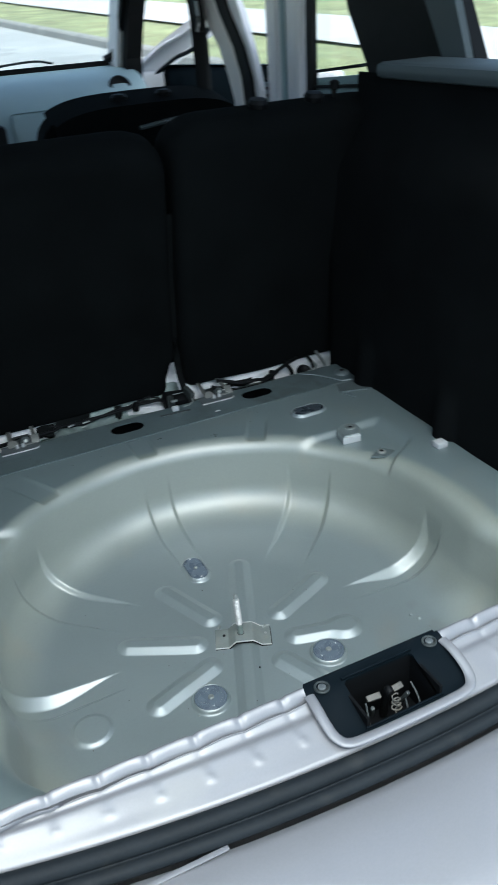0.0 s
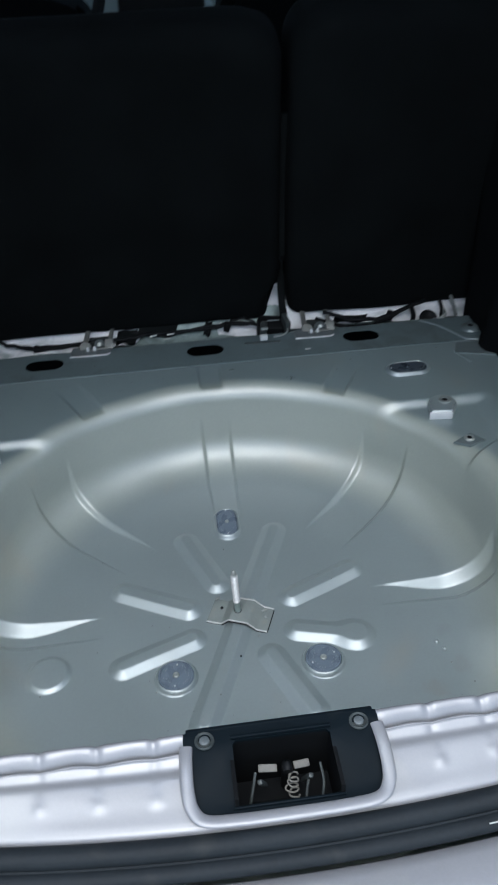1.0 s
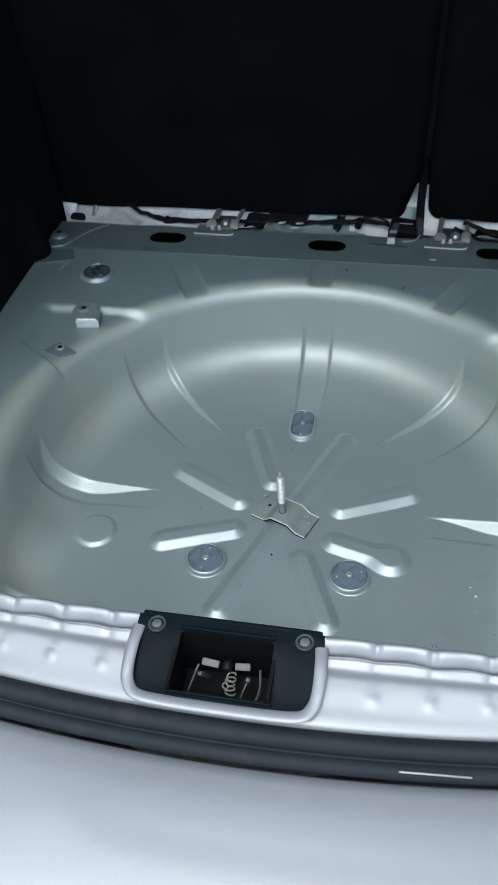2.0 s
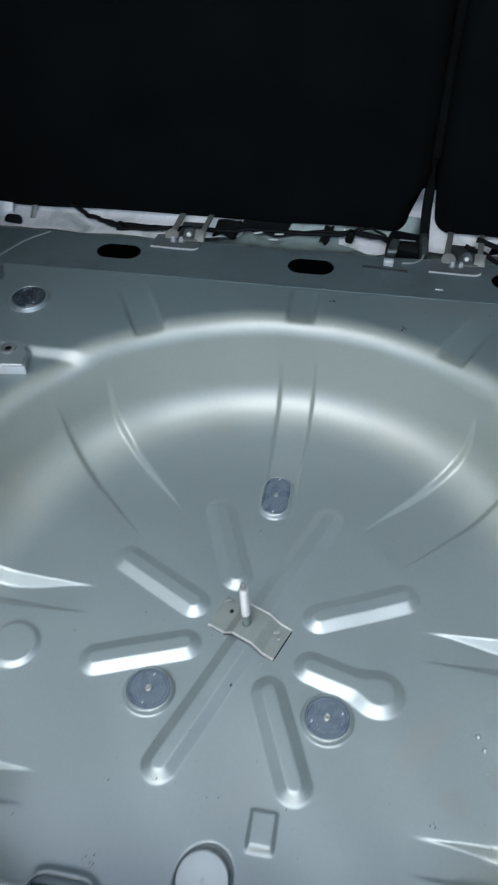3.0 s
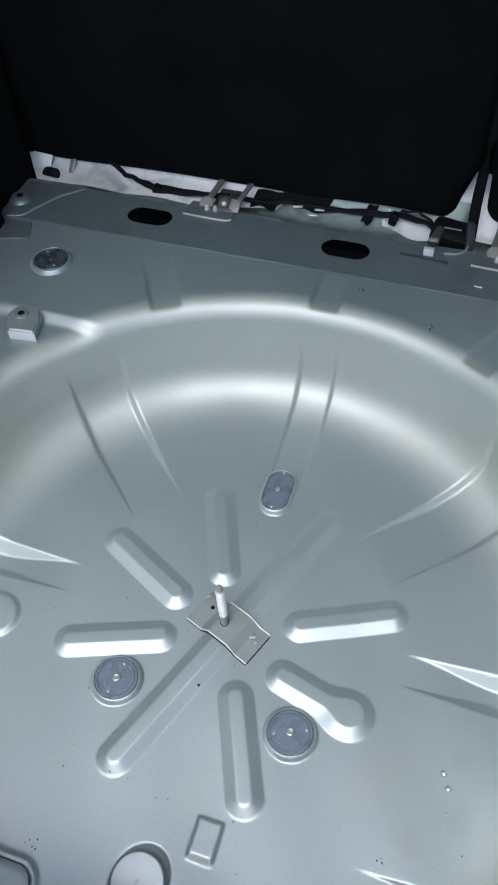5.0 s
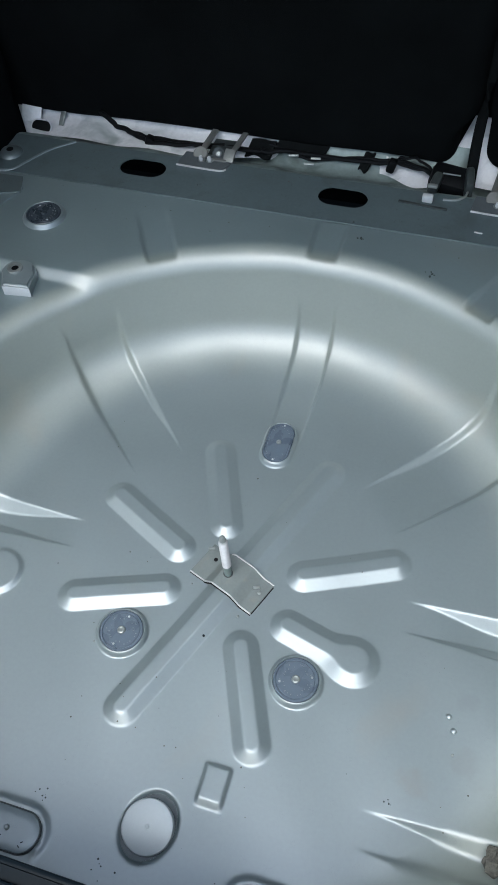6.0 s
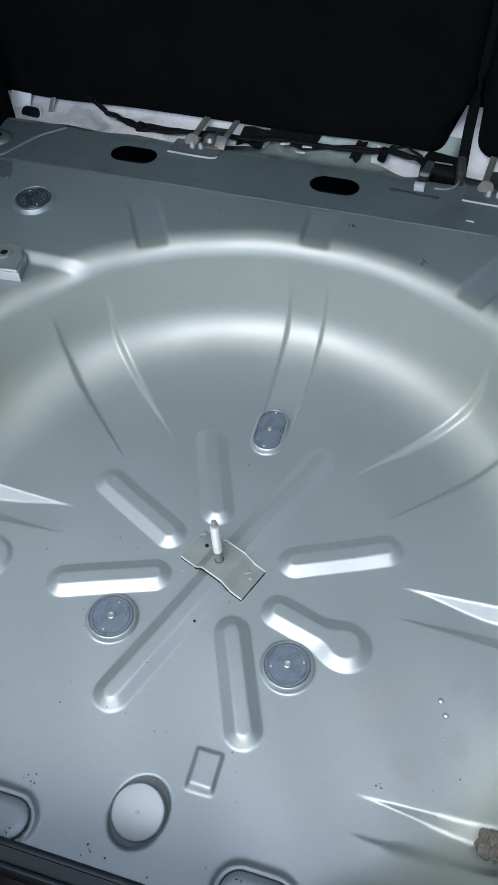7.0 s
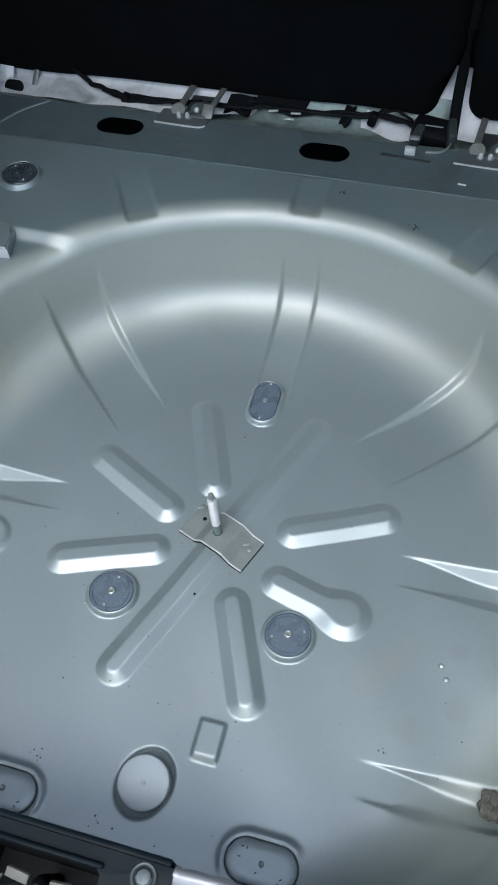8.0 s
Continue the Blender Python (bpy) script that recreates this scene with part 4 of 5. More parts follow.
# ---- seat hinges, harness and small things under the seat ----
def hinge(x, y=0.580):
    ob = thing("hinge_bracket", (x, y, DECK_Z), "bare steel rear-seat hinge bracket bolted to the deck", "seat hinge", "hinges of the rear seat")
    bm = prism([(-0.037, 0.0), (-0.035, -0.008), (0.022, -0.009), (0.028, -0.004), (0.031, 0.004), (0.031, 0.022), (-0.034, 0.022)], (0.0015, 0.0042), "z")
    bmesh.ops.bevel(bm, geom=[e for e in bm.edges if all(v.co.z > 0.004 for v in e.verts)], offset=0.0010, segments=2, affect="EDGES")
    part("base_plate", bm, SEATGREY, ob, "dull dark grey base plate", smooth=False)
    part("plate_edge", tube([(-0.037, -0.0078, 0.0032), (-0.010, -0.0094, 0.0034), (0.022, -0.0096, 0.0034), (0.029, -0.0050, 0.0034)], 0.0012, 8, 2), ZINC, ob, "bright worn front edge")
    for bx, by in ((-0.0075, 0.0070), (0.0035, 0.0080)):
        part("washer", lathe([(0.0050, 0.0038), (0.0050, 0.0050), (0.0036, 0.0053)], 16, at=(bx, by, 0)), GALV, ob)
        part("bolt", lathe([(0.0027, 0.004), (0.0027, 0.0105), (0.0018, 0.0118)], 12, at=(bx, by, 0), m=pose(0, 0, 0, 14)), PALE, ob, "small bright bolt head")
    # flat strap with a round ear, running back under the seat
    strap = bmesh.new()
    add_box(strap, (-0.0125, 0.050, 0.0035), (0.0085, 0.085, 0.0030), 0.001, m=pose(0, 0, 0, 3, 8, -5))
    add_lathe(strap, [(0.0095, -0.0016), (0.0098, 0.0008), (0.0088, 0.0018)], 24, at=(-0.0125, 0.018, 0.0058), m=pose(0, 0, 0, 32))
    part("hinge_strap", strap, STRAP, ob, "dull grey strap with a round ear")
    # bent hook beside it, its foot turned in over the plate
    hook = bmesh.new()
    add_box(hook, (0.0300, 0.052, 0.0060), (0.0075, 0.078, 0.0032), 0.001, m=pose(0, 0, 0, -2, 0, -4))
    add_box(hook, (0.0275, 0.017, 0.0090), (0.0145, 0.0180, 0.0032), 0.0012, m=pose(0, 0, 0, 34, 0, -4))
    add_box(hook, (0.0160, 0.0105, 0.0052), (0.0190, 0.0050, 0.0026), 0.001)
    part("hinge_hook", hook, STRAP, ob, "dull tan-grey bent hook")
    bm = lathe([(0.0100, 0), (0.0100, 0.008), (0.0080, 0.0095), (0.0045, 0.0080)], 24, at=(0.0110, 0.030, 0.000), m=pose(0, 0, 0, 52))
    part("hinge_bush", bm, GRIMY, ob, "dark rubber bush")
    part("bush_pin", lathe([(0.0040, 0.007), (0.0040, 0.0105), (0.0026, 0.012)], 14, at=(0.0110, 0.030, 0.000), m=pose(0, 0, 0, 52)), GALV, ob)
    # dark sheet added as the shade beneath the straps
    part("hinge_shadow_plate", box((0.008, 0.050, -0.006), (0.034, 0.040, 0.004), 0.001), GRIMY, ob, "dark plate in place of the shade under the hinge")
    return ob


hinge(-0.187)
hinge(0.191, 0.572)
ob = thing("hinge_bracket", (0.425, 0.605, 0.115), "bare steel rod hinge at the seat's outer corner", "seat hinge", "hinges of the rear seat")
part("hinge_rod", tube([(-0.018, 0.0, 0.004), (-0.006, 0.0, 0.005), (0.004, 0.006, 0.010), (0.008, 0.035, 0.010), (0.012, 0.075, 0.016)], 0.0034, 10), GALV, ob)
part("hinge_rod", tube([(-0.056, 0.0, 0.004), (-0.050, 0.015, 0.010), (-0.046, 0.06, 0.018)], 0.004, 10), BLACK, ob)
part("hinge_eye", lathe([(0.016, 0), (0.016, 0.004), (0.012, 0.006), (0.008, 0.003)], 24, at=(-0.026, 0.004, 0.004), m=pose(0, 0, 0, 35)), BLACK, ob)
part("hinge_rod", tube([(-0.002, 0.006, 0.006), (0.006, 0.030, 0.012), (0.010, 0.070, 0.020)], 0.0030, 10), BLACK, ob)
part("hinge_rod", tube([(0.022, 0.0, 0.010), (0.026, 0.025, 0.016), (0.028, 0.060, 0.026)], 0.0034, 10), GALV, ob)
# corner of the deck beside the trim: cable hole, tape and raised seams
ob = thing("cable_grommet", (-0.450, 0.630, 0.1155), "black oval cable hole in the pale riser's corner", "grommet")
part("hole", lathe([(0.0085, -0.001), (0.0085, 0.0012), (0.0070, 0.0016)], 28, 0.0055, m=pose(0, 0, 0, 48) @ pose(0, 0, 0, 0, 0, 90)), BLACK, ob)
part("collar", lathe([(0.0086, 0.0), (0.0096, 0.0014), (0.0108, 0.0002)], 28, 0.0055, m=pose(0, 0, 0, 48) @ pose(0, 0, 0, 0, 0, 90), cap=False), RISER, ob, "pale rim")
ob = part("tape_strip", box((-0.424, 0.650, 0.124), (0.0075, 0.052, 0.0012), 0.0004, m=pose(0, 0, 0, 47, 0, -6)), GALV, None)
tagged(ob, "grey tape strip stuck down the pale riser", "tape")
ob = part("corner_bracket", box((-0.472, 0.655, 0.132), (0.030, 0.046, 0.002), 0.0008, m=pose(0, 0, 0, 47, 0, 4)), RISER, None)
tagged(ob, "pale folded bracket in the corner under the seat", "bracket")
for pts in ([(-0.452, 0.508, 0.1278), (-0.432, 0.514, 0.1284), (-0.421, 0.533, 0.1284), (-0.402, 0.565, 0.1284), (-0.376, 0.590, 0.1280)], [(-0.416, 0.440, 0.1268), (-0.402, 0.478, 0.1268)], [(-0.452, 0.480, 0.1268), (-0.402, 0.480, 0.1268)]):
    for s in (-1, 1):
        ob = part("raised_seam", tube([(-s * x, y, z) for x, y, z in pts], 0.0021, 8, 4, 0.6), PAN, None)
        tagged(ob, "thin raised seam pressed into the boot deck", "seam", "raised seams of the deck")

# centre seat lock and belt
lock = thing("seat_lock", (0.125, 0.60, DECK_Z), "black seat lock with a steel wire loop at the seat split", "seat lock")
part("lock_body", box((-0.004, 0.026, -0.004), (0.050, 0.036, 0.030), 0.008, m=pose(0, 0, 0, 16, 4, -6)), BLACK, lock)
part("lock_cheek", box((0.020, 0.012, 0.008), (0.010, 0.030, 0.026), 0.003, m=pose(0, 0, 0, 10, 0, 8)), GRIMY, lock, "grimy cheek plate")
part("lock_cheek", box((-0.020, 0.006, 0.004), (0.012, 0.030, 0.016), 0.004, m=pose(0, 0, 0, 14, 6, -10)), GRIMY, lock, "grimy cheek plate")
part("lock_plate", box((-0.028, -0.037, 0.0025), (0.060, 0.004, 0.002), 0.0006, m=pose(0, 0, 0, 0, 0, -4)), GRIMY, lock)
part("wire_loop", tube([(0.020, 0.014, 0.014), (0.021, 0.000, 0.006), (0.018, -0.012, 0.004), (0.008, -0.019, 0.003), (-0.006, -0.021, 0.003)], 0.0015, 8), GALV, lock, "thin bent wire")
part("lock_lip", box((-0.002, 0.012, 0.0165), (0.022, 0.0018, 0.0018), 0.0008, m=pose(0, 0, 0, 0, 4, 4)), GALV, lock, "thin pale lip")
part("buckle_block", box((-0.024, -0.028, 0.007), (0.013, 0.008, 0.009), 0.0015), PALE, lock, "pale square block")
part("buckle_top", box((-0.021, -0.018, 0.018), (0.012, 0.006, 0.004), 0.0015), GALV, lock)
belt = thing("seat_belt", (0.142, 0.622, 0.12), "black webbing strap standing in the seat split", "seat belt")
part("webbing", tube([(0.004, 0.000, 0.0), (0.002, 0.030, 0.05), (0.004, 0.036, 0.12), (0.005, 0.020, 0.25), (0.005, -0.005, 0.36)], 0.0066, 8, 4, 0.5), FELT, belt)

# felt scraps and a strap hanging over the riser
for x0, x1, yz0, yz1, lab in ((-0.146, -0.112, (0.640, 0.1085), (0.660, 0.122), "black felt scrap hanging under the seat edge"), (-0.108, -0.040, (0.650, 0.1125), (0.662, 0.124), "black felt scrap hanging under the seat edge"),
                              (0.008, 0.021, (0.640, 0.1095), (0.660, 0.124), "black strap end hanging on the riser"), (0.240, 0.300, (0.644, 0.1085), (0.654, 0.114), "black felt scrap hanging under the seat edge")):
    bm = bmesh.new()
    n = 9
    for dy in (-0.0045, 0.001):
        for i in range(n):
            f = i / (n - 1)
            x = x0 + (x1 - x0) * f
            wob = 0.0025 * math.sin(f * 7 + x0 * 50)
            bm.verts.new((x - 0.006, yz0[0] + dy + wob * 0.4, yz0[1] + wob - dy))
            bm.verts.new((x, yz1[0] + dy, yz1[1] + 0.4 * wob - dy))
    vs = list(bm.verts)
    m = 2 * n
    for i in range(n - 1):
        bm.faces.new((vs[2 * i], vs[2 * i + 2], vs[2 * i + 3], vs[2 * i + 1]))
        bm.faces.new((vs[m + 2 * i], vs[m + 2 * i + 1], vs[m + 2 * i + 3], vs[m + 2 * i + 2]))
        bm.faces.new((vs[2 * i], vs[m + 2 * i], vs[m + 2 * i + 2], vs[2 * i + 2]))
        bm.faces.new((vs[2 * i + 1], vs[2 * i + 3], vs[m + 2 * i + 3], vs[m + 2 * i + 1]))
    bm.faces.new((vs[0], vs[1], vs[m + 1], vs[m]))
    bm.faces.new((vs[m - 2], vs[2 * m - 2], vs[2 * m - 1], vs[m - 1]))
    o = part("felt_scrap", bm, FELT, None)
    tagged(o, lab, "felt", "felt scraps under the seat")

# harness
har = thing("wiring_harness", (0, 0.615, 0.12), "black taped wiring harness sagging along the riser", "cable")
for pts, r, mat in (
        ([(-0.372, 0.662, 0.136), (-0.356, 0.645, 0.138), (-0.335, 0.638, 0.127), (-0.292, 0.634, 0.120), (-0.255, 0.634, 0.119), (-0.210, 0.636, 0.119), (-0.13, 0.640, 0.118)], 0.0034, BLACK),
        ([(-0.320, 0.636, 0.123), (-0.285, 0.626, 0.118), (-0.24, 0.628, 0.120), (-0.18, 0.638, 0.121)], 0.003, BLACK),
        ([(-0.13, 0.640, 0.118), (-0.09, 0.648, 0.119), (-0.04, 0.646, 0.118), (0.01, 0.646, 0.121), (0.05, 0.648, 0.124), (0.085, 0.638, 0.127), (0.105, 0.622, 0.128)], 0.0032, BLACK),
        ([(-0.12, 0.652, 0.122), (-0.06, 0.642, 0.115), (0.0, 0.650, 0.122), (0.06, 0.646, 0.128), (0.095, 0.630, 0.130)], 0.0022, BLACK),
        ([(0.040, 0.650, 0.120), (0.055, 0.648, 0.131), (0.076, 0.646, 0.136), (0.094, 0.640, 0.128), (0.104, 0.630, 0.118)], 0.0018, BLACK),
        ([(0.215, 0.640, 0.135), (0.26, 0.626, 0.124), (0.31, 0.622, 0.120), (0.36, 0.632, 0.130), (0.40, 0.640, 0.14)], 0.0038, BLACK),
        ([(0.20, 0.630, 0.130), (0.25, 0.616, 0.115), (0.30, 0.614, 0.113), (0.35, 0.63, 0.126)], 0.0032, BLACK)):
    wob = random.Random(len(pts) * 7 + int(r * 1e5))
    fine = []
    for a, b in zip(pts, pts[1:]):
        for k in range(4):
            f = k / 4
            fine.append(tuple(u + (v - u) * f + wob.uniform(-0.0011, 0.0011) for u, v in zip(a, b)))
    fine.append(pts[-1])
    o = part("cable", tube(fine, r, 8, 3), mat, har)
    o.location = (0, -0.615, -0.12)
for x, y, z in ((-0.286, 0.630, 0.116), (0.045, 0.640, 0.124), (0.335, 0.630, 0.122)):
    o = part("cable_clip", box((x, y, z), (0.011, 0.012, 0.018), 0.003, m=pose(0, 0, 0, 0, 15)), BLACK, har)
    o.location = (0, -0.615, -0.12)
for x, y, z, a in ((-0.055, 0.640, 0.119, 8), (-0.085, 0.640, 0.119, 14), (-0.062, 0.632, 0.115, 6)):
    o = part("paper_tag", box((x, y, z), (0.013, 0.003, 0.0012), 0.0004, m=pose(0, 0, 0, 40, 0, a)), GALV, har, "small pale paper tag")
    o.location = (0, -0.615, -0.12)

# ---- rear seat: two folding backs ----
def seat_back(name, x0, x1, tall, lab, cut0, cut1):
    """A padded back that leans towards the boot, with soft edges and a rounded top; cut0 and cut1 notch its lower corners."""
    ob = thing(name, ((x0 + x1) / 2, 0.657, 0.122), lab, "rear seat", "rear seat backs")
    w, deep, r = x1 - x0, 0.115, 0.024
    lean = pose(0, 0, 0, 10)
    prof = []
    for cy, cz, a0, rad in ((0.010, 0.012, 180, 0.010), (deep - 0.012, 0.014, 270, 0.012), (deep - 0.050, tall - 0.048, 0, 0.046), (0.044, tall - 0.046, 90, 0.042)):
        for k in range(9):
            a = radians(a0 + 90 * k / 8)
            prof.append((cy + rad * math.cos(a), cz + rad * math.sin(a)))
    dense = []
    for (ya, za), (yb, zb) in zip(prof, prof[1:] + prof[:1]):
        n = max(1, int(math.hypot(yb - ya, zb - za) / 0.03))
        dense += [(ya + (yb - ya) * k / n, za + (zb - za) * k / n) for k in range(n)]
    cols = sorted({0.0, w, *[r * (1 - math.cos(math.pi / 2 * k / 6)) for k in range(7)], *[w - r * (1 - math.cos(math.pi / 2 * k / 6)) for k in range(7)], *np.linspace(r, w - r, 26).tolist()})
    bm = bmesh.new()
    rings = []
    for c in cols:
        e = min(c, w - c)
        inset = r * (1 - math.sqrt(max(0.0, 1 - (1 - min(e, r) / r) ** 2)))
        drop = 0.045 * (1 - math.sqrt(max(0.0, 1 - (1 - min(e, 0.075) / 0.075) ** 2)))
        ring = []
        for y, z in dense:
            fy, fz = 1 - inset / (deep / 2), 1 - inset / (tall / 2) * 0.5
            yy, zz = deep / 2 + (y - deep / 2) * fy, tall / 2 + (z - tall / 2) * fz
            zz -= drop * float(smooth_step((zz - 0.40) / 0.12))
            face = 1 if y < 0.02 else 0
            yy -= face * 0.009 * math.exp(-((zz - 0.28) / 0.19) ** 2) * min(1.0, e / 0.10)
            yy += face * (0.0010 * math.sin(c * 31 + zz * 17) + 0.0008 * math.sin(zz * 43 - c * 11))
            x = c - w / 2
            low = 1 - float(smooth_step((zz - 0.050) / 0.022))
            x += cut0 * low * float(smooth_step((0.12 - c) / 0.12)) - cut1 * low * float(smooth_step((c - w + 0.12) / 0.12))
            zz += 0.0018 * math.sin(c * 23) * (1 if zz < 0.06 else 0)
            ring.append(bm.verts.new(lean @ Vector((x, yy, zz))))
        rings.append(ring)
    n = len(dense)
    for lo, hi in zip(rings, rings[1:]):
        for k in range(n):
            bm.faces.new((lo[k], lo[(k + 1) % n], hi[(k + 1) % n], hi[k]))
    bm.faces.new(rings[0])
    bm.faces.new(rings[-1][::-1])
    part("back_panel", bm, CLOTH, ob)
    part("edge_piping", tube([lean @ Vector((x, 0.020, tall - 0.016 - 0.020 * (abs(x) > w / 2 - 0.06))) for x in np.linspace(-w / 2 + 0.035, w / 2 - 0.035, 9)], 0.0026, 8), CLOTH, ob)
    return ob, lean


seat_back("rear_seat_back", -0.600, 0.142, 0.499, "wide black cloth rear seat back, upright, headrests removed", 0.0, 0.020)
right_back, lean = seat_back("rear_seat_back", 0.152, 0.605, 0.513, "narrow black cloth rear seat back, upright, headrest removed", 0.005, 0.0)
for x in (-0.045, 0.066):
    part("headrest_guide", lathe([(0.017, 0), (0.018, 0.008), (0.014, 0.014), (0.006, 0.015)], 20, at=lean @ Vector((x, 0.055, 0.509)), m=lean), BLACK, right_back, "black plastic headrest guide")
part("seat_release", lathe([(0.005, 0), (0.005, 0.016), (0.009, 0.018), (0.009, 0.028), (0.005, 0.031)], 16, at=lean @ Vector((0.108, 0.055, 0.508)), m=lean), BLACK, right_back, "black seat release knob")
part("seat_button", lathe([(0.0035, 0), (0.0032, 0.002), (0.0015, 0.003)], 12, at=lean @ Vector((0.155, 0.010, 0.466)), m=lean @ pose(0, 0, 0, 60)), PALE, right_back, "tiny pale button")

# ---- side trims, pillars, roof and doors that close the car ----
for s, nm in ((-1, "wall_left"), (1, "wall_right")):
    verts, faces = [], []
    ys = np.linspace(-0.30, 0.612, 77)
    zs = np.linspace(0.10, 0.672, 32)
    for y in ys:
        for z in zs:
            bulge = 0.035 * math.exp(-((y - 0.12) / 0.16) ** 2) * smooth_step((0.42 - z) / 0.2) * 0.2
            flare = 0.13 * float(smooth_step((0.02 - y) / 0.30))
            top = 0.10 * float(smooth_step((z - 0.50) / 0.14))
            # the carpet's lower edge swells over two fixings
            swell = 0.019 * max(math.exp(-((y - c) / 0.021) ** 4) for c in (0.232, 0.482)) * float(smooth_step((0.24 - z) / 0.11))
            verts.append((s * (0.464 - swell + 0.014 * (z - 0.1) - bulge + flare + top * 0.6), y, z))
    nz = len(zs)
    for i in range(len(ys) - 1):
        for j in range(nz - 1):
            faces.append((i * nz + j, (i + 1) * nz + j, (i + 1) * nz + j + 1, i * nz + j + 1))
    o = new(nm, mesh_from(nm, verts, faces, CARPET))
    tagged(o, "black carpeted side trim of the boot", "side trim", kind="structure")
    sol = o.modifiers.new("thickness", "SOLIDIFY")
    sol.thickness = 0.006
    sol.offset = s
    # ledge along the window line
    o = part("trim_ledge", box((s * 0.578, 0.12, 0.678), (0.12, 0.84, 0.026), 0.010), TRIMGREY, o, "grey plastic window ledge")

body = thing("car_shell", (0, 1.0, 0.2), "silver car body shell with open windows to the street", "car body")


def shell(name, bm, mat, label="", smooth=False):
    o = part(name, bm, mat, body, label, smooth)
    o.location = (0, -1.0, -0.2)
    return o


shell("roof", box((0, 1.105, 1.155), (1.30, 2.19, 0.03), 0.01), LINER, "grey cloth roof lining")
for s in (-1, 1):
    X = s * 0.665
    # lower side below the window line
    shell("side_panel", box((s * 0.69, 0.25, 0.25), (0.04, 1.15, 0.72)), SILVER, "silver body side")
    # rear pillar
    shell("rear_pillar", prism([(-0.32, 0.60), (-0.06, 0.60), (0.02, 0.88), (0.0, 1.16), (-0.25, 1.16)], (X - 0.03, X + 0.03)), BLACK)
    # pillar between rear door and quarter window
    shell("quarter_pillar", prism([(0.40, 0.60), (0.758, 0.60), (0.768, 0.64), (0.78, 0.67), (0.813, 0.717), (0.846, 0.764), (1.02, 1.15), (0.72, 1.15), (0.56, 0.90), (0.50, 0.78)], (X - 0.006, X + 0.02)), BLACK)
    shell("pillar_trim", prism([(0.44, 0.66), (0.50, 0.66), (0.60, 0.82), (0.72, 1.05), (0.66, 1.05), (0.52, 0.84)], (X - s * 0.022, X - s * 0.007)), TRIMGREY, "grey pillar trim")
    # centre pillar: beige trim, black seal, white body edge
    shell("centre_pillar", prism([(1.345, -0.1), (1.40, -0.1), (1.395, 0.56), (1.425, 0.62), (1.475, 0.69), (1.565, 0.77), (1.85, 1.15), (1.75, 1.15), (1.468, 0.77), (1.392, 0.69), (1.352, 0.62), (1.34, 0.56)], (X - 0.02, X + 0.02)), BEIGE, "pale beige pillar trim")
    shell("pillar_seal", prism([(1.295, -0.1), (1.345, -0.1), (1.34, 0.56), (1.352, 0.62), (1.392, 0.69), (1.468, 0.77), (1.75, 1.15), (1.69, 1.15), (1.415, 0.77), (1.34, 0.69), (1.302, 0.62), (1.29, 0.56)], (X - 0.015, X + 0.025)), BLACK, "black door seal")
    shell("pillar_edge", prism([(1.25, -0.1), (1.295, -0.1), (1.29, 0.56), (1.302, 0.62), (1.34, 0.69), (1.415, 0.77), (1.69, 1.15), (1.63, 1.15), (1.36, 0.77), (1.305, 0.68), (1.268, 0.59)], (X - 0.005, X + 0.012)), SILVER_LIT, "silver pillar edge")
    # windscreen pillar
    shell("front_pillar", prism([(2.285, 0.50), (2.36, 0.50), (2.30, 0.64), (2.22, 0.78), (1.98, 1.16), (1.88, 1.16), (2.18, 0.776), (2.257, 0.639)], (X - 0.03, X + 0.03)), BLACK)
    shell("front_pillar_trim", prism([(2.36, 0.50), (2.43, 0.52), (2.41, 0.64), (2.32, 0.78), (2.06, 1.16), (1.98, 1.16), (2.22, 0.78), (2.30, 0.64)], (X - s * 0.05, X - s * 0.02)), BEIGE)
    shell("floor_side", box((s * 0.66, 1.6, -0.05), (0.08, 1.9, 0.12)), SILVER)
shell("cabin_floor", box((0, 1.6, -0.16), (1.3, 2.0, 0.04)), CARPET)
shell("firewall", box((0, 2.56, 0.2), (1.3, 0.05, 0.75)), BLACK)
shell("quarter_glass", prism([(-0.05, 0.645), (0.40, 0.645), (0.50, 0.78), (0.58, 0.92), (0.70, 1.14), (0.01, 1.14), (0.02, 0.88)], (0.683, 0.687)), GLASS, "clear quarter window").visible_shadow = False
shell("quarter_glass", prism([(-0.05, 0.645), (0.40, 0.645), (0.50, 0.78), (0.58, 0.92), (0.70, 1.14), (0.01, 1.14), (0.02, 0.88)], (-0.687, -0.683)), GLASS, "clear quarter window").visible_shadow = False

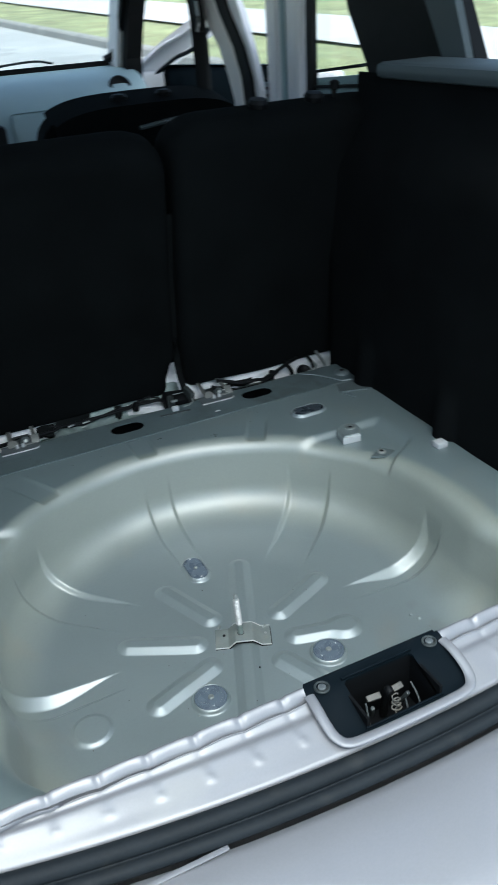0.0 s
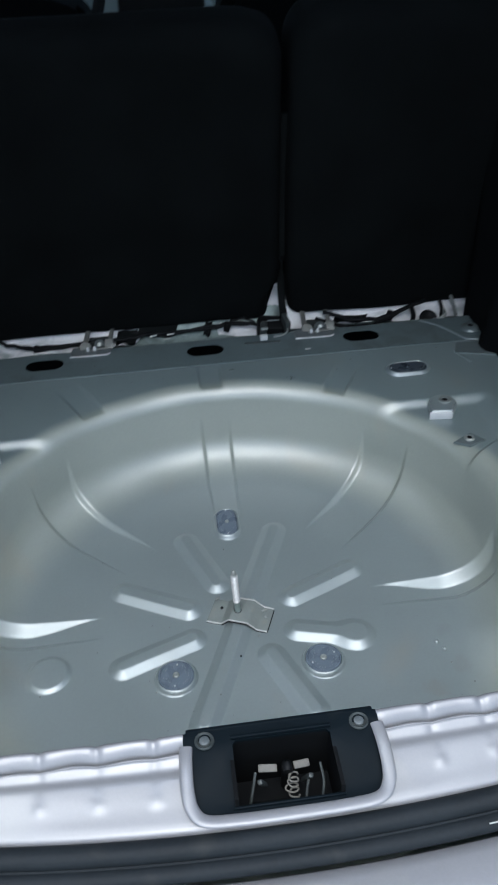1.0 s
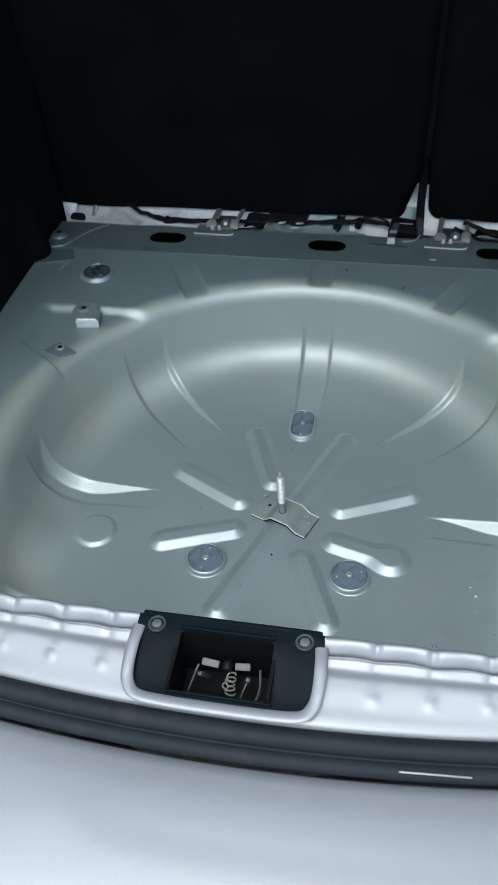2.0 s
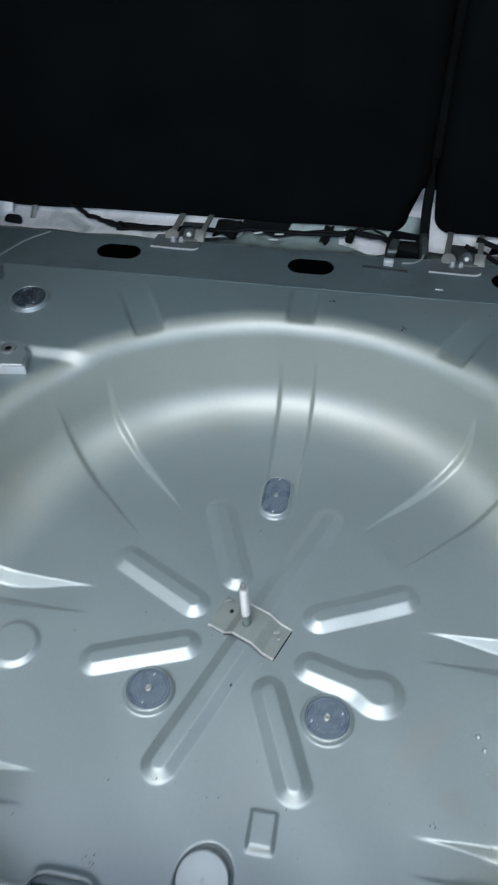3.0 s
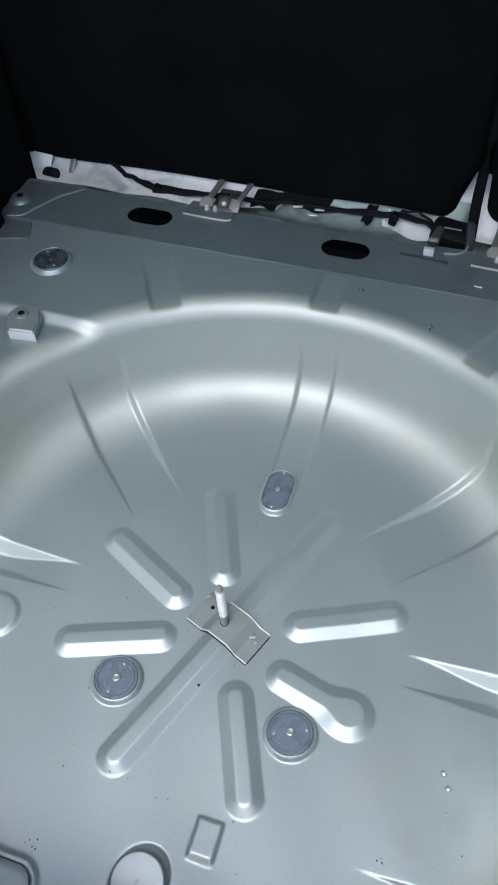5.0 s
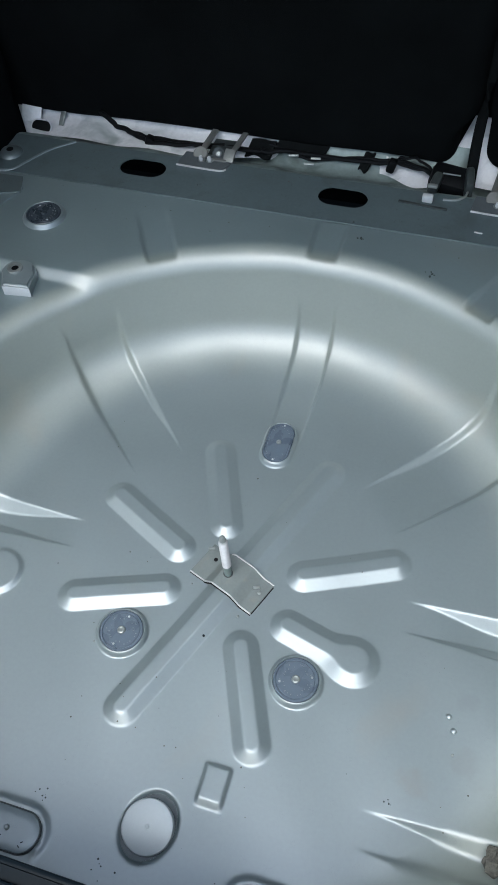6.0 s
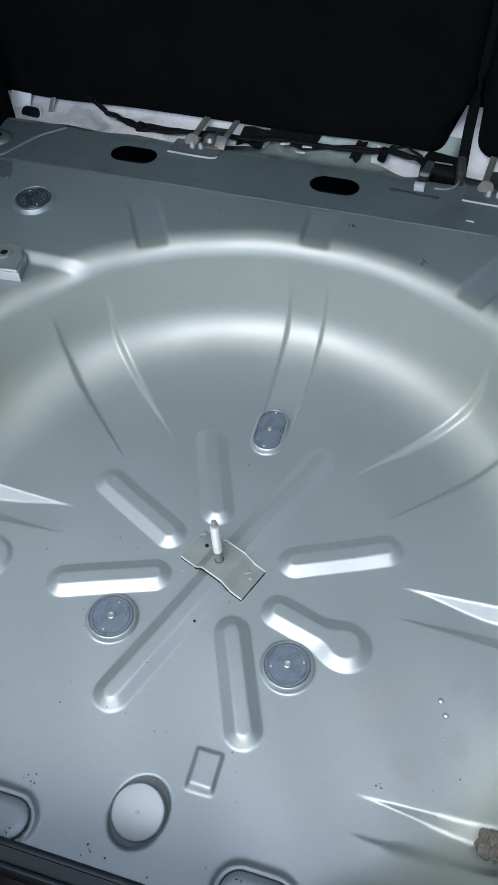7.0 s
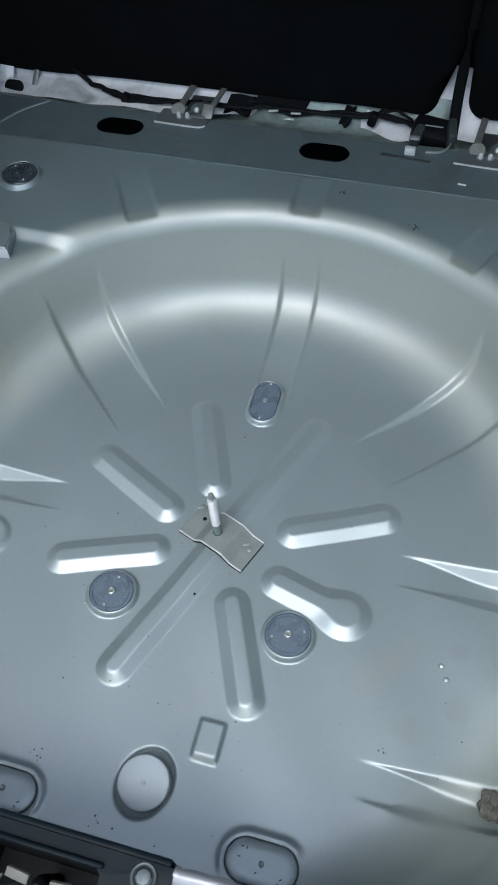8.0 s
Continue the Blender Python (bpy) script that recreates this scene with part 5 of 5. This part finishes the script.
# outer skin, bonnet and wheels
shell("roof_skin", prism([(0.02, 1.176), (2.10, 1.176), (2.02, 1.196), (1.60, 1.206), (0.60, 1.206), (0.10, 1.196)], (-0.66, 0.66)), SILVER, "silver roof skin", True)
shell("bonnet", prism([(2.58, 0.10), (2.58, 0.575), (2.75, 0.555), (3.10, 0.49), (3.28, 0.40), (3.32, 0.25), (3.32, 0.0)], (-0.66, 0.66)), SILVER, "silver bonnet and nose", True)
shell("front_bumper", box((0, 3.30, -0.10), (1.36, 0.12, 0.24), 0.04), SILVER, "silver front bumper", True)
for s in (-1, 1):
    shell("wing", box((s * 0.68, 2.93, 0.16), (0.05, 0.72, 0.52), 0.02), SILVER, "silver front wing", True)
    for wy in (0.12, 2.86):
        wz = -0.17 if wy < 1 else -0.10
        turn = Matrix.Translation((s * 0.605, wy, wz)) @ pose(0, 0, 0, 0, 90 * s)
        w = shell("wheel", lathe([(0.19, -0.06), (0.19, 0.055), (0.175, 0.070), (0.155, 0.045), (0.06, 0.050), (0.045, 0.065), (0.02, 0.066)], 36, m=turn), GALV, "dull steel wheel", True)
        part("tyre", lathe([(0.185, -0.075), (0.255, -0.085), (0.278, -0.065), (0.282, 0.0), (0.278, 0.065), (0.255, 0.085), (0.185, 0.075)], 44, m=turn, cap=False), RUBBER, w, "black tyre")

# raised tailgate over the boot
gate = thing("tailgate", (0, 0.01, 1.16), "raised silver tailgate above the boot opening", "tailgate")
GT = pose(0, 0, 0, -52)
gate_out = [(-0.58, -0.92), (0.58, -0.92), (0.60, -0.40), (0.56, 0.0), (-0.56, 0.0), (-0.60, -0.40)]
gate_win = [(-0.46, -0.68), (0.46, -0.68), (0.48, -0.30), (0.44, -0.07), (-0.44, -0.07), (-0.48, -0.30)]
part("gate_panel", holed(gate_out, [gate_win], 0.05, lambda a, b, d: GT @ Vector((a, b, d))), SILVER, gate, smooth=False)
part("gate_lining", holed([(-0.52, -0.88), (0.52, -0.88), (0.52, -0.71), (-0.52, -0.71)], [], 0.02, lambda a, b, d: GT @ Vector((a, b, d - 0.024))), PLASTIC, gate, smooth=False)
g = part("rear_window", holed([(-0.48, -0.70), (0.48, -0.70), (0.50, -0.30), (0.46, -0.05), (-0.46, -0.05), (-0.50, -0.30)], [], 0.004, lambda a, b, d: GT @ Vector((a, b, d + 0.052))), TINTED, gate, "lightly tinted rear window", smooth=False)

# windscreen with its black edge
ws = thing("windscreen", (0, 2.4, 0.62), "clear windscreen with a black border and wipers", "windscreen")
WI = (0, -2.4, -0.62)
for nm, bm, mat in (
        ("pane", prism([(2.42, 0.60), (2.424, 0.60), (1.90, 1.15), (1.896, 1.15)], (-0.66, 0.66)), GLASS),
        ("lower_border", prism([(2.385, 0.618), (2.43, 0.590), (2.43, 0.600), (2.385, 0.634)], (-0.68, 0.66)), BLACK),
        ("side_border", tube([(0.595, 2.37, 0.636), (0.625, 2.34, 0.66), (0.630, 2.25, 0.745), (0.61, 2.0, 1.02), (0.59, 1.90, 1.13)], 0.014, 8), BLACK),
        ("wiper_arm", tube([(0.42, 2.44, 0.638), (0.34, 2.43, 0.650), (0.15, 2.45, 0.638), (-0.1, 2.46, 0.632)], 0.004, 8), BLACK),
        ("wiper_blade", tube([(-0.22, 2.45, 0.627), (0.0, 2.45, 0.636), (0.14, 2.45, 0.640)], 0.006, 8), BLACK)):
    o = part(nm, bm, mat, ws, smooth=nm not in ("pane",))
    o.location = WI
    if nm == "pane":
        o.visible_shadow = False

# dashboard
dash = thing("dashboard", (0, 2.2, 0.4), "blue-grey moulded dashboard with round vents", "dashboard")
DI = (0, -2.2, -0.4)
bm = prism([(2.02, 0.30), (2.06, 0.46), (2.10, 0.520), (2.14, 0.560), (2.20, 0.592), (2.30, 0.612), (2.40, 0.618), (2.46, 0.60), (2.46, 0.30)], (-0.66, 0.66), "x")
for nm, b, mat in (("dash_shell", bm, DASH),
                   ("glovebox_lid", box((0.40, 2.055, 0.44), (0.46, 0.02, 0.17), 0.015, m=pose(0, 0, 0, -14)), DASH),
                   ("console", box((0.015, 2.035, 0.375), (0.25, 0.07, 0.25), 0.015), BLACK),
                   ("radio", box((0.01, 2.005, 0.40), (0.19, 0.01, 0.06), 0.004), PLASTIC)):
    o = part(nm, b, mat, dash)
    o.location = DI
for x in (-0.05, 0.057):
    tilt = pose(0, 0, 0, 70)
    for nm, pr, mat in (("vent_ring", [(0.050, 0.0), (0.050, 0.016), (0.044, 0.020), (0.040, 0.014)], BLACK), ("vent_hoop", [(0.036, 0.0), (0.036, 0.018), (0.0335, 0.019), (0.032, 0.010)], GALV), ("vent_bowl", [(0.029, 0.0), (0.028, 0.010), (0.012, 0.016)], BLACK)):
        o = part(nm, lathe(pr, 32, at=(x, 2.082, 0.535), m=tilt), mat, dash)
        o.location = DI
o = part("corner_vent", lathe([(0.038, 0), (0.038, 0.012), (0.032, 0.015), (0.022, 0.006)], 28, at=(0.57, 2.16, 0.560), m=pose(0, 0, 0, 50)), BLACK, dash)
o.location = DI
for x in (-0.05, 0.05):
    o = part("knob", lathe([(0.014, 0), (0.013, 0.016), (0.008, 0.018)], 18, at=(x, 2.0, 0.385), m=pose(0, 0, 0, 90)), STEEL, dash)
    o.location = DI

o = part("instrument_cowl", prism([(-0.20, 0.50), (0.20, 0.50), (0.19, 0.60), (0.12, 0.645), (-0.12, 0.645), (-0.19, 0.60)], (2.03, 2.24), "y"), BLACK, dash, "black instrument cowl")
o.location = (-0.36, -2.2, -0.4)
# steering wheel
wheel = thing("steering_wheel", (-0.335, 1.86, 0.53), "black steering wheel with a thick rim", "steering wheel")
ringpts = [(0.185 * math.cos(a), 0.0, 0.185 * math.sin(a)) for a in np.linspace(0, 2 * math.pi, 37)]
wheel.rotation_euler = (radians(-22), 0, 0)
part("wheel_rim", tube(ringpts, 0.016, 12, 1), BLACK, wheel)
part("wheel_hub", lathe([(0.075, -0.02), (0.075, 0.03), (0.06, 0.045), (0.02, 0.05)], 28, m=pose(0, 0, 0, 90)), BLACK, wheel)
for a in (0, 180, 270):
    part("wheel_spoke", box((0.12 * math.cos(radians(a)), 0.0, 0.12 * math.sin(radians(a))), (0.13, 0.02, 0.035), 0.008, m=pose(0, 0, 0, 0, -a, 0)), BLACK, wheel)

# front seats
def front_seat(x, y, lab):
    ob = thing("front_chair", (x, y, -0.14), lab, "front seat", "front seats")
    out = []
    for i in range(25):
        a = math.pi * i / 24
        out.append((0.282 * math.copysign(abs(math.cos(a)) ** 0.55, math.cos(a)), 0.640 + 0.105 * abs(math.sin(a)) ** 0.8))
    out += [(-0.272, 0.30), (-0.245, 0.0), (0.245, 0.0), (0.272, 0.30)]
    bm = prism(out, (-0.05, 0.07), "y")
    bmesh.ops.bevel(bm, geom=[e for e in bm.edges if abs(e.verts[0].co.y - e.verts[1].co.y) < 1e-6], offset=0.03, segments=4, affect="EDGES")
    bmesh.ops.transform(bm, matrix=pose(0, 0, 0, 12), verts=bm.verts)
    part("backrest", bm, CLOTH, ob)
    part("cushion", box((0, 0.30, 0.20), (0.5, 0.5, 0.18), 0.05, seg=3), CLOTH, ob)
    for gx in (-0.062, 0.062):
        part("headrest_guide", lathe([(0.020, 0), (0.021, 0.010), (0.016, 0.016), (0.006, 0.018)], 20, at=(gx, -0.15, 0.725)), BLACK, ob)
    part("side_stripe", tube([(-0.03, -0.200, 0.66), (0.10, -0.200, 0.672), (0.24, -0.19, 0.66)], 0.010, 8, 6, 0.6), TRIMGREY, ob, "grey seam")
    return ob


front_seat(0.41, 1.62, "black cloth front passenger seat, headrest removed")
front_seat(-0.43, 1.50, "black cloth driver seat, headrest removed")

# front belt on the centre pillar
fb = thing("front_belt", (0.62, 1.495, 0.7), "black front seat belt with its anchor on the pillar", "seat belt")
part("webbing", tube([(0.0, 0.02, -0.5), (0.0, 0.04, -0.1), (0.005, 0.06, 0.05), (0.01, 0.10, 0.16)], 0.022, 8, 4, 0.4), BLACK, fb)
part("anchor", box((0.0, 0.05, 0.07), (0.02, 0.04, 0.09), 0.008), BLACK, fb)
part("anchor_loop", tube([(-0.012, 0.03, 0.03), (-0.014, 0.01, 0.06), (-0.012, 0.02, 0.10)], 0.004, 8), STEEL, fb)

# rear doors with their divider bars, and the front door standing ajar
for sx in (-1, 1):
    ob = thing("rear_door", (sx * 0.69, 1.05, 0.2), "silver rear door with a wide window divider", "car door", "rear doors")
    DO = (-sx * 0.69, -1.05, -0.2)
    for nm, bm, mat, lab in (
            ("door_panel", box((sx * 0.70, 1.05, 0.19), (0.05, 0.56, 0.74), 0.02), SILVER_LIT, ""),
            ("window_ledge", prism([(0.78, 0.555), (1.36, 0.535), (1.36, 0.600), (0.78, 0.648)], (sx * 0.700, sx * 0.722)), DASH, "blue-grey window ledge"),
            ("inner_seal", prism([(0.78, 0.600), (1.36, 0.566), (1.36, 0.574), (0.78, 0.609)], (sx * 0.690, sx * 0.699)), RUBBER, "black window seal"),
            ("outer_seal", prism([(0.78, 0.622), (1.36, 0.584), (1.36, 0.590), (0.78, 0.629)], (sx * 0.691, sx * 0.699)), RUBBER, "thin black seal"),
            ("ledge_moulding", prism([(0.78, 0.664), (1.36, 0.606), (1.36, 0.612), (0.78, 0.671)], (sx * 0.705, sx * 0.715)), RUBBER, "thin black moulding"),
            ("divider", prism([(1.072, 0.50), (1.268, 0.50), (1.264, 0.77), (1.235, 1.15), (1.032, 1.15), (1.066, 0.77)], (sx * 0.684, sx * 0.706)), SILVER_LIT, "silver window divider"),
            ("divider_rib", box((sx * 0.680, 1.115, 0.80), (0.010, 0.062, 0.66), 0.004), SILVER_LIT, ""),
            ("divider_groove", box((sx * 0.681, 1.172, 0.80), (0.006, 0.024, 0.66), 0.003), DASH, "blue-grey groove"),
            ("divider_rib", box((sx * 0.682, 1.222, 0.80), (0.006, 0.036, 0.66), 0.003), SILVER_LIT, ""),
            ("divider_seal", prism([(1.050, 0.50), (1.072, 0.50), (1.066, 0.77), (1.032, 1.15), (1.010, 1.15), (1.043, 0.77)], (sx * 0.684, sx * 0.70)), BLACK, "black window seal")):
        o = part(nm, bm, mat, ob, lab)
        o.location = DO
    g = part("pane", prism([(0.80, 0.62), (1.05, 0.60), (1.05, 1.14), (0.98, 1.14)], (sx * 0.690, sx * 0.692)), GLASS, ob, smooth=False)
    g.location = DO
    g.visible_shadow = False

fd = thing("front_door", (0.74, 2.40, 0.60), "silver front door standing ajar with its slanted window frame", "car door")
fd.rotation_euler = (0, 0, radians(23))
part("door_panel", box((0.0, -0.45, -0.36), (0.06, 0.90, 0.70), 0.02), SILVER_LIT, fd)
part("window_frame", prism([(0.0, -0.02), (0.0, 0.012), (-0.13, 0.080), (-0.33, 0.165), (-0.60, 0.42), (-0.66, 0.42), (-0.36, 0.10), (-0.20, 0.028), (-0.10, -0.02)], (-0.02, 0.03)), SILVER_LIT, fd, "silver slanted window frame")
part("frame_ridge", tube([(-0.024, -0.01, 0.0), (-0.024, -0.14, 0.066), (-0.024, -0.33, 0.145), (-0.024, -0.60, 0.40)], 0.007, 8), SILVER_LIT, fd)
part("frame_seal", tube([(-0.022, -0.10, -0.02), (-0.022, -0.20, 0.028), (-0.022, -0.36, 0.10), (-0.022, -0.66, 0.42)], 0.007, 8), RUBBER, fd)
part("door_lining", box((-0.04, -0.50, -0.22), (0.03, 0.66, 0.46), 0.03), PLASTIC, fd, "dark door lining")
g = part("pane", prism([(-0.12, -0.02), (-0.22, 0.030), (-0.38, 0.10), (-0.68, 0.42), (-0.85, 0.42), (-0.86, -0.02)], (0.0, 0.002)), GLASS, fd, smooth=False)
g.visible_shadow = False

# ---- street ----
def ground_z(y):
    return -0.45 + (0.055 * (min(y, 60) - 1.5) if y > 1.5 else 0.0)


def strip_mesh(name, x_of, ys, mat, lift=0.0):
    verts, faces = [], []
    for y in ys:
        xa, xb = x_of(y)
        verts += [(xa, y, ground_z(y) + lift), (xb, y, ground_z(y) + lift)]
    for i in range(len(ys) - 1):
        faces.append((2 * i, 2 * i + 1, 2 * i + 3, 2 * i + 2))
    return new(name, mesh_from(name, verts, faces, mat, False))


ys = [-2500, -300, -60, -20, -6, 0, 1.5, 4, 8, 12, 16, 20, 26, 34, 45, 60, 120, 300, 2500]
o = strip_mesh("ground", lambda y: (-2500, 2500), ys, GRASS, -0.03)
tagged(o, "green and yellowed grass beside the street", "ground", kind="structure")


o = strip_mesh("road", lambda y: (-9.0, 4.77 - 0.06 * max(-10, min(y, 60))), [y for y in ys if -300 <= y <= 300], ROAD)
tagged(o, "pale worn concrete street", "road", kind="structure")

verts, faces = [], []
for y in [-60, -20, -6, 0, 1.5, 4, 8, 12, 16, 20, 26, 34, 45, 60, 120]:
    for x, h in ((4.75, -0.05), (4.75, 0.10), (4.78, 0.13), (4.92, 0.13), (4.92, -0.05)):
        verts.append((x - 0.06 * max(-10, min(y, 60)), y, ground_z(y) + h))
for i in range(14):
    for j in range(4):
        faces.append((i * 5 + j, i * 5 + j + 1, i * 5 + 6 + j, i * 5 + 5 + j))
o = new("kerb", mesh_from("kerb", verts, faces, KERB, False))
tagged(o, "low concrete kerb between street and grass", "kerb", kind="structure")

o = strip_mesh("pavement", lambda y: (7.6 - 0.06 * max(-10, min(y, 60)), 10.6 - 0.06 * max(-10, min(y, 60))), [y for y in ys if -60 <= y <= 120], WHITEWALL, 0.02)
tagged(o, "pale paved strip beyond the grass", "pavement", kind="structure")

# parked car ahead
pc = thing("parked_car", (-0.22, 6.2, ground_z(6.2)), "slate blue parked car with sky painted into its tinted windows", "car")
out = [(-0.90, 0.25), (-0.93, 0.45), (-0.91, 0.64), (-0.76, 1.00), (-0.62, 1.38), (-0.54, 1.46), (0.54, 1.46), (0.62, 1.38), (0.76, 1.00), (0.91, 0.64), (0.93, 0.45), (0.90, 0.25)]
bm = prism(out, (0.0, 3.9), "y")
bmesh.ops.bevel(bm, geom=[e for e in bm.edges], offset=0.04, segments=3, affect="EDGES")
part("body", bm, VANPAINT, pc)
part("rear_window", prism([(-0.80, 0.66), (0.80, 0.66), (0.675, 1.00), (0.55, 1.34), (-0.55, 1.34), (-0.675, 1.00)], (-0.025, 0.03), "y"), LAMPGLASS, pc, "tinted window with the sky painted into its colour")
for sx in (-1, 1):
    part("corner_pillar", tube([(sx * 0.885, 0.02, 0.66), (sx * 0.735, 0.02, 1.02), (sx * 0.60, 0.04, 1.38)], 0.035, 10, 4), PALEBLUE, pc, "pale lavender-grey pillar")
    part("tail_lamp", box((sx * 0.80, -0.01, 0.50), (0.14, 0.04, 0.20), 0.02), VANPAINT, pc)
    part("wing_mirror", box((sx * 0.88, 0.06, 0.90), (0.11, 0.09, 0.13), 0.04, seg=3), BLACK, pc)
    for yy in (0.75, 3.1):
        part("tyre", lathe([(0.30, -0.1), (0.31, -0.08), (0.31, 0.08), (0.30, 0.1)], 28, at=(sx * 0.80, yy, 0.31), m=pose(0, 0, 0, 0, 90)), RUBBER, pc)
    part("side_window", prism([(0.6, 0.80), (3.2, 0.80), (2.5, 1.30), (0.9, 1.30)], (sx * 0.76 - 0.02, sx * 0.76 + 0.02), "x"), LAMPGLASS, pc)
part("bumper", box((0, -0.03, 0.36), (1.7, 0.10, 0.2), 0.04), VANPAINT, pc)

# ---- dirt on the floor ----
rng = random.Random(7)
bm = bmesh.new()
for k in range(125):
    if k < 60:
        x, y, big = rng.uniform(0.280, 0.312), -0.106 + rng.gauss(0, 0.0052), rng.uniform(0.7, 1.5)
    else:
        x, y, big = 0.298 + rng.gauss(0, 0.006), rng.uniform(-0.135, -0.015), rng.uniform(0.08, 0.28)
    r = math.hypot(x / 1.16 - CX, y - CY)
    a = max(0.0, min(1.0, (r - R_FLOOR) / FILLET))
    z = FILLET * (1 - math.sqrt(1 - min(a * a, 0.98)))
    s = big * rng.uniform(0.002, 0.006)
    made = bmesh.ops.create_icosphere(bm, subdivisions=2, radius=s)["verts"]
    for v in made:
        v.co += v.co.normalized() * s * 0.5 * noise.noise(v.co * 300 + Vector((k, 0, 0)))
        v.co.z *= 0.45
        v.co += Vector((x, y, z))
o = part("dried_mud", bm, MUD, None)
tagged(o, "brown crumbly dried mud in the edge of the well", "dirt", kind="stuff")
bm = bmesh.new()
for k in range(84):
    if k >= 54:
        x, y = rng.uniform(-0.38, 0.40), rng.uniform(0.455, 0.585)
    elif k % 2:
        x, y = rng.gauss(0.03, 0.13), rng.gauss(-0.13, 0.05)
    else:
        x, y = rng.uniform(-0.25, 0.27), rng.uniform(-0.2, 0.3)
    s = rng.uniform(0.0003, 0.0010)
    made = bmesh.ops.create_icosphere(bm, subdivisions=1, radius=s)["verts"]
    h = float(pan_relief(np.array([x]), np.array([y]))[0]) if y < 0.4 else DECK_Z + (0.002 if y > 0.51 else 0.0)
    for v in made:
        v.co.z *= 0.6
        v.co += Vector((x, y, h + 0.0002))
o = part("grit", bm, MUD, None)
tagged(o, "scattered dark grit on the boot floor", "dirt", kind="stuff")
for x, y, h in ((-0.009, 0.015, 0.0054), (-0.040, 0.067, 0.0), (0.017, 0.044, 0.004), (-0.113, -0.018, 0.0), (0.240, -0.029, 0.0), (0.135, 0.028, 0.0052)):
    ob = thing("weld_pip", (x, y, h), "tiny dark grey spot-weld pip on the well floor", "weld", "weld pips")
    part("pip", lathe([(0.0013, -0.0004), (0.0012, 0.0006), (0.0006, 0.0010)], 12), PLASTIC if h > 0.0053 else GALV, ob)
for x, y in ((0.232, 0.004), (0.238, -0.008)):
    ob = thing("weld_pip", (x, y, 0.0), "tiny grey weld pip on the well floor", "weld", "weld pips")
    part("pip", lathe([(0.0030, 0), (0.0024, 0.0018), (0.0010, 0.0026)], 14), PAN, ob)
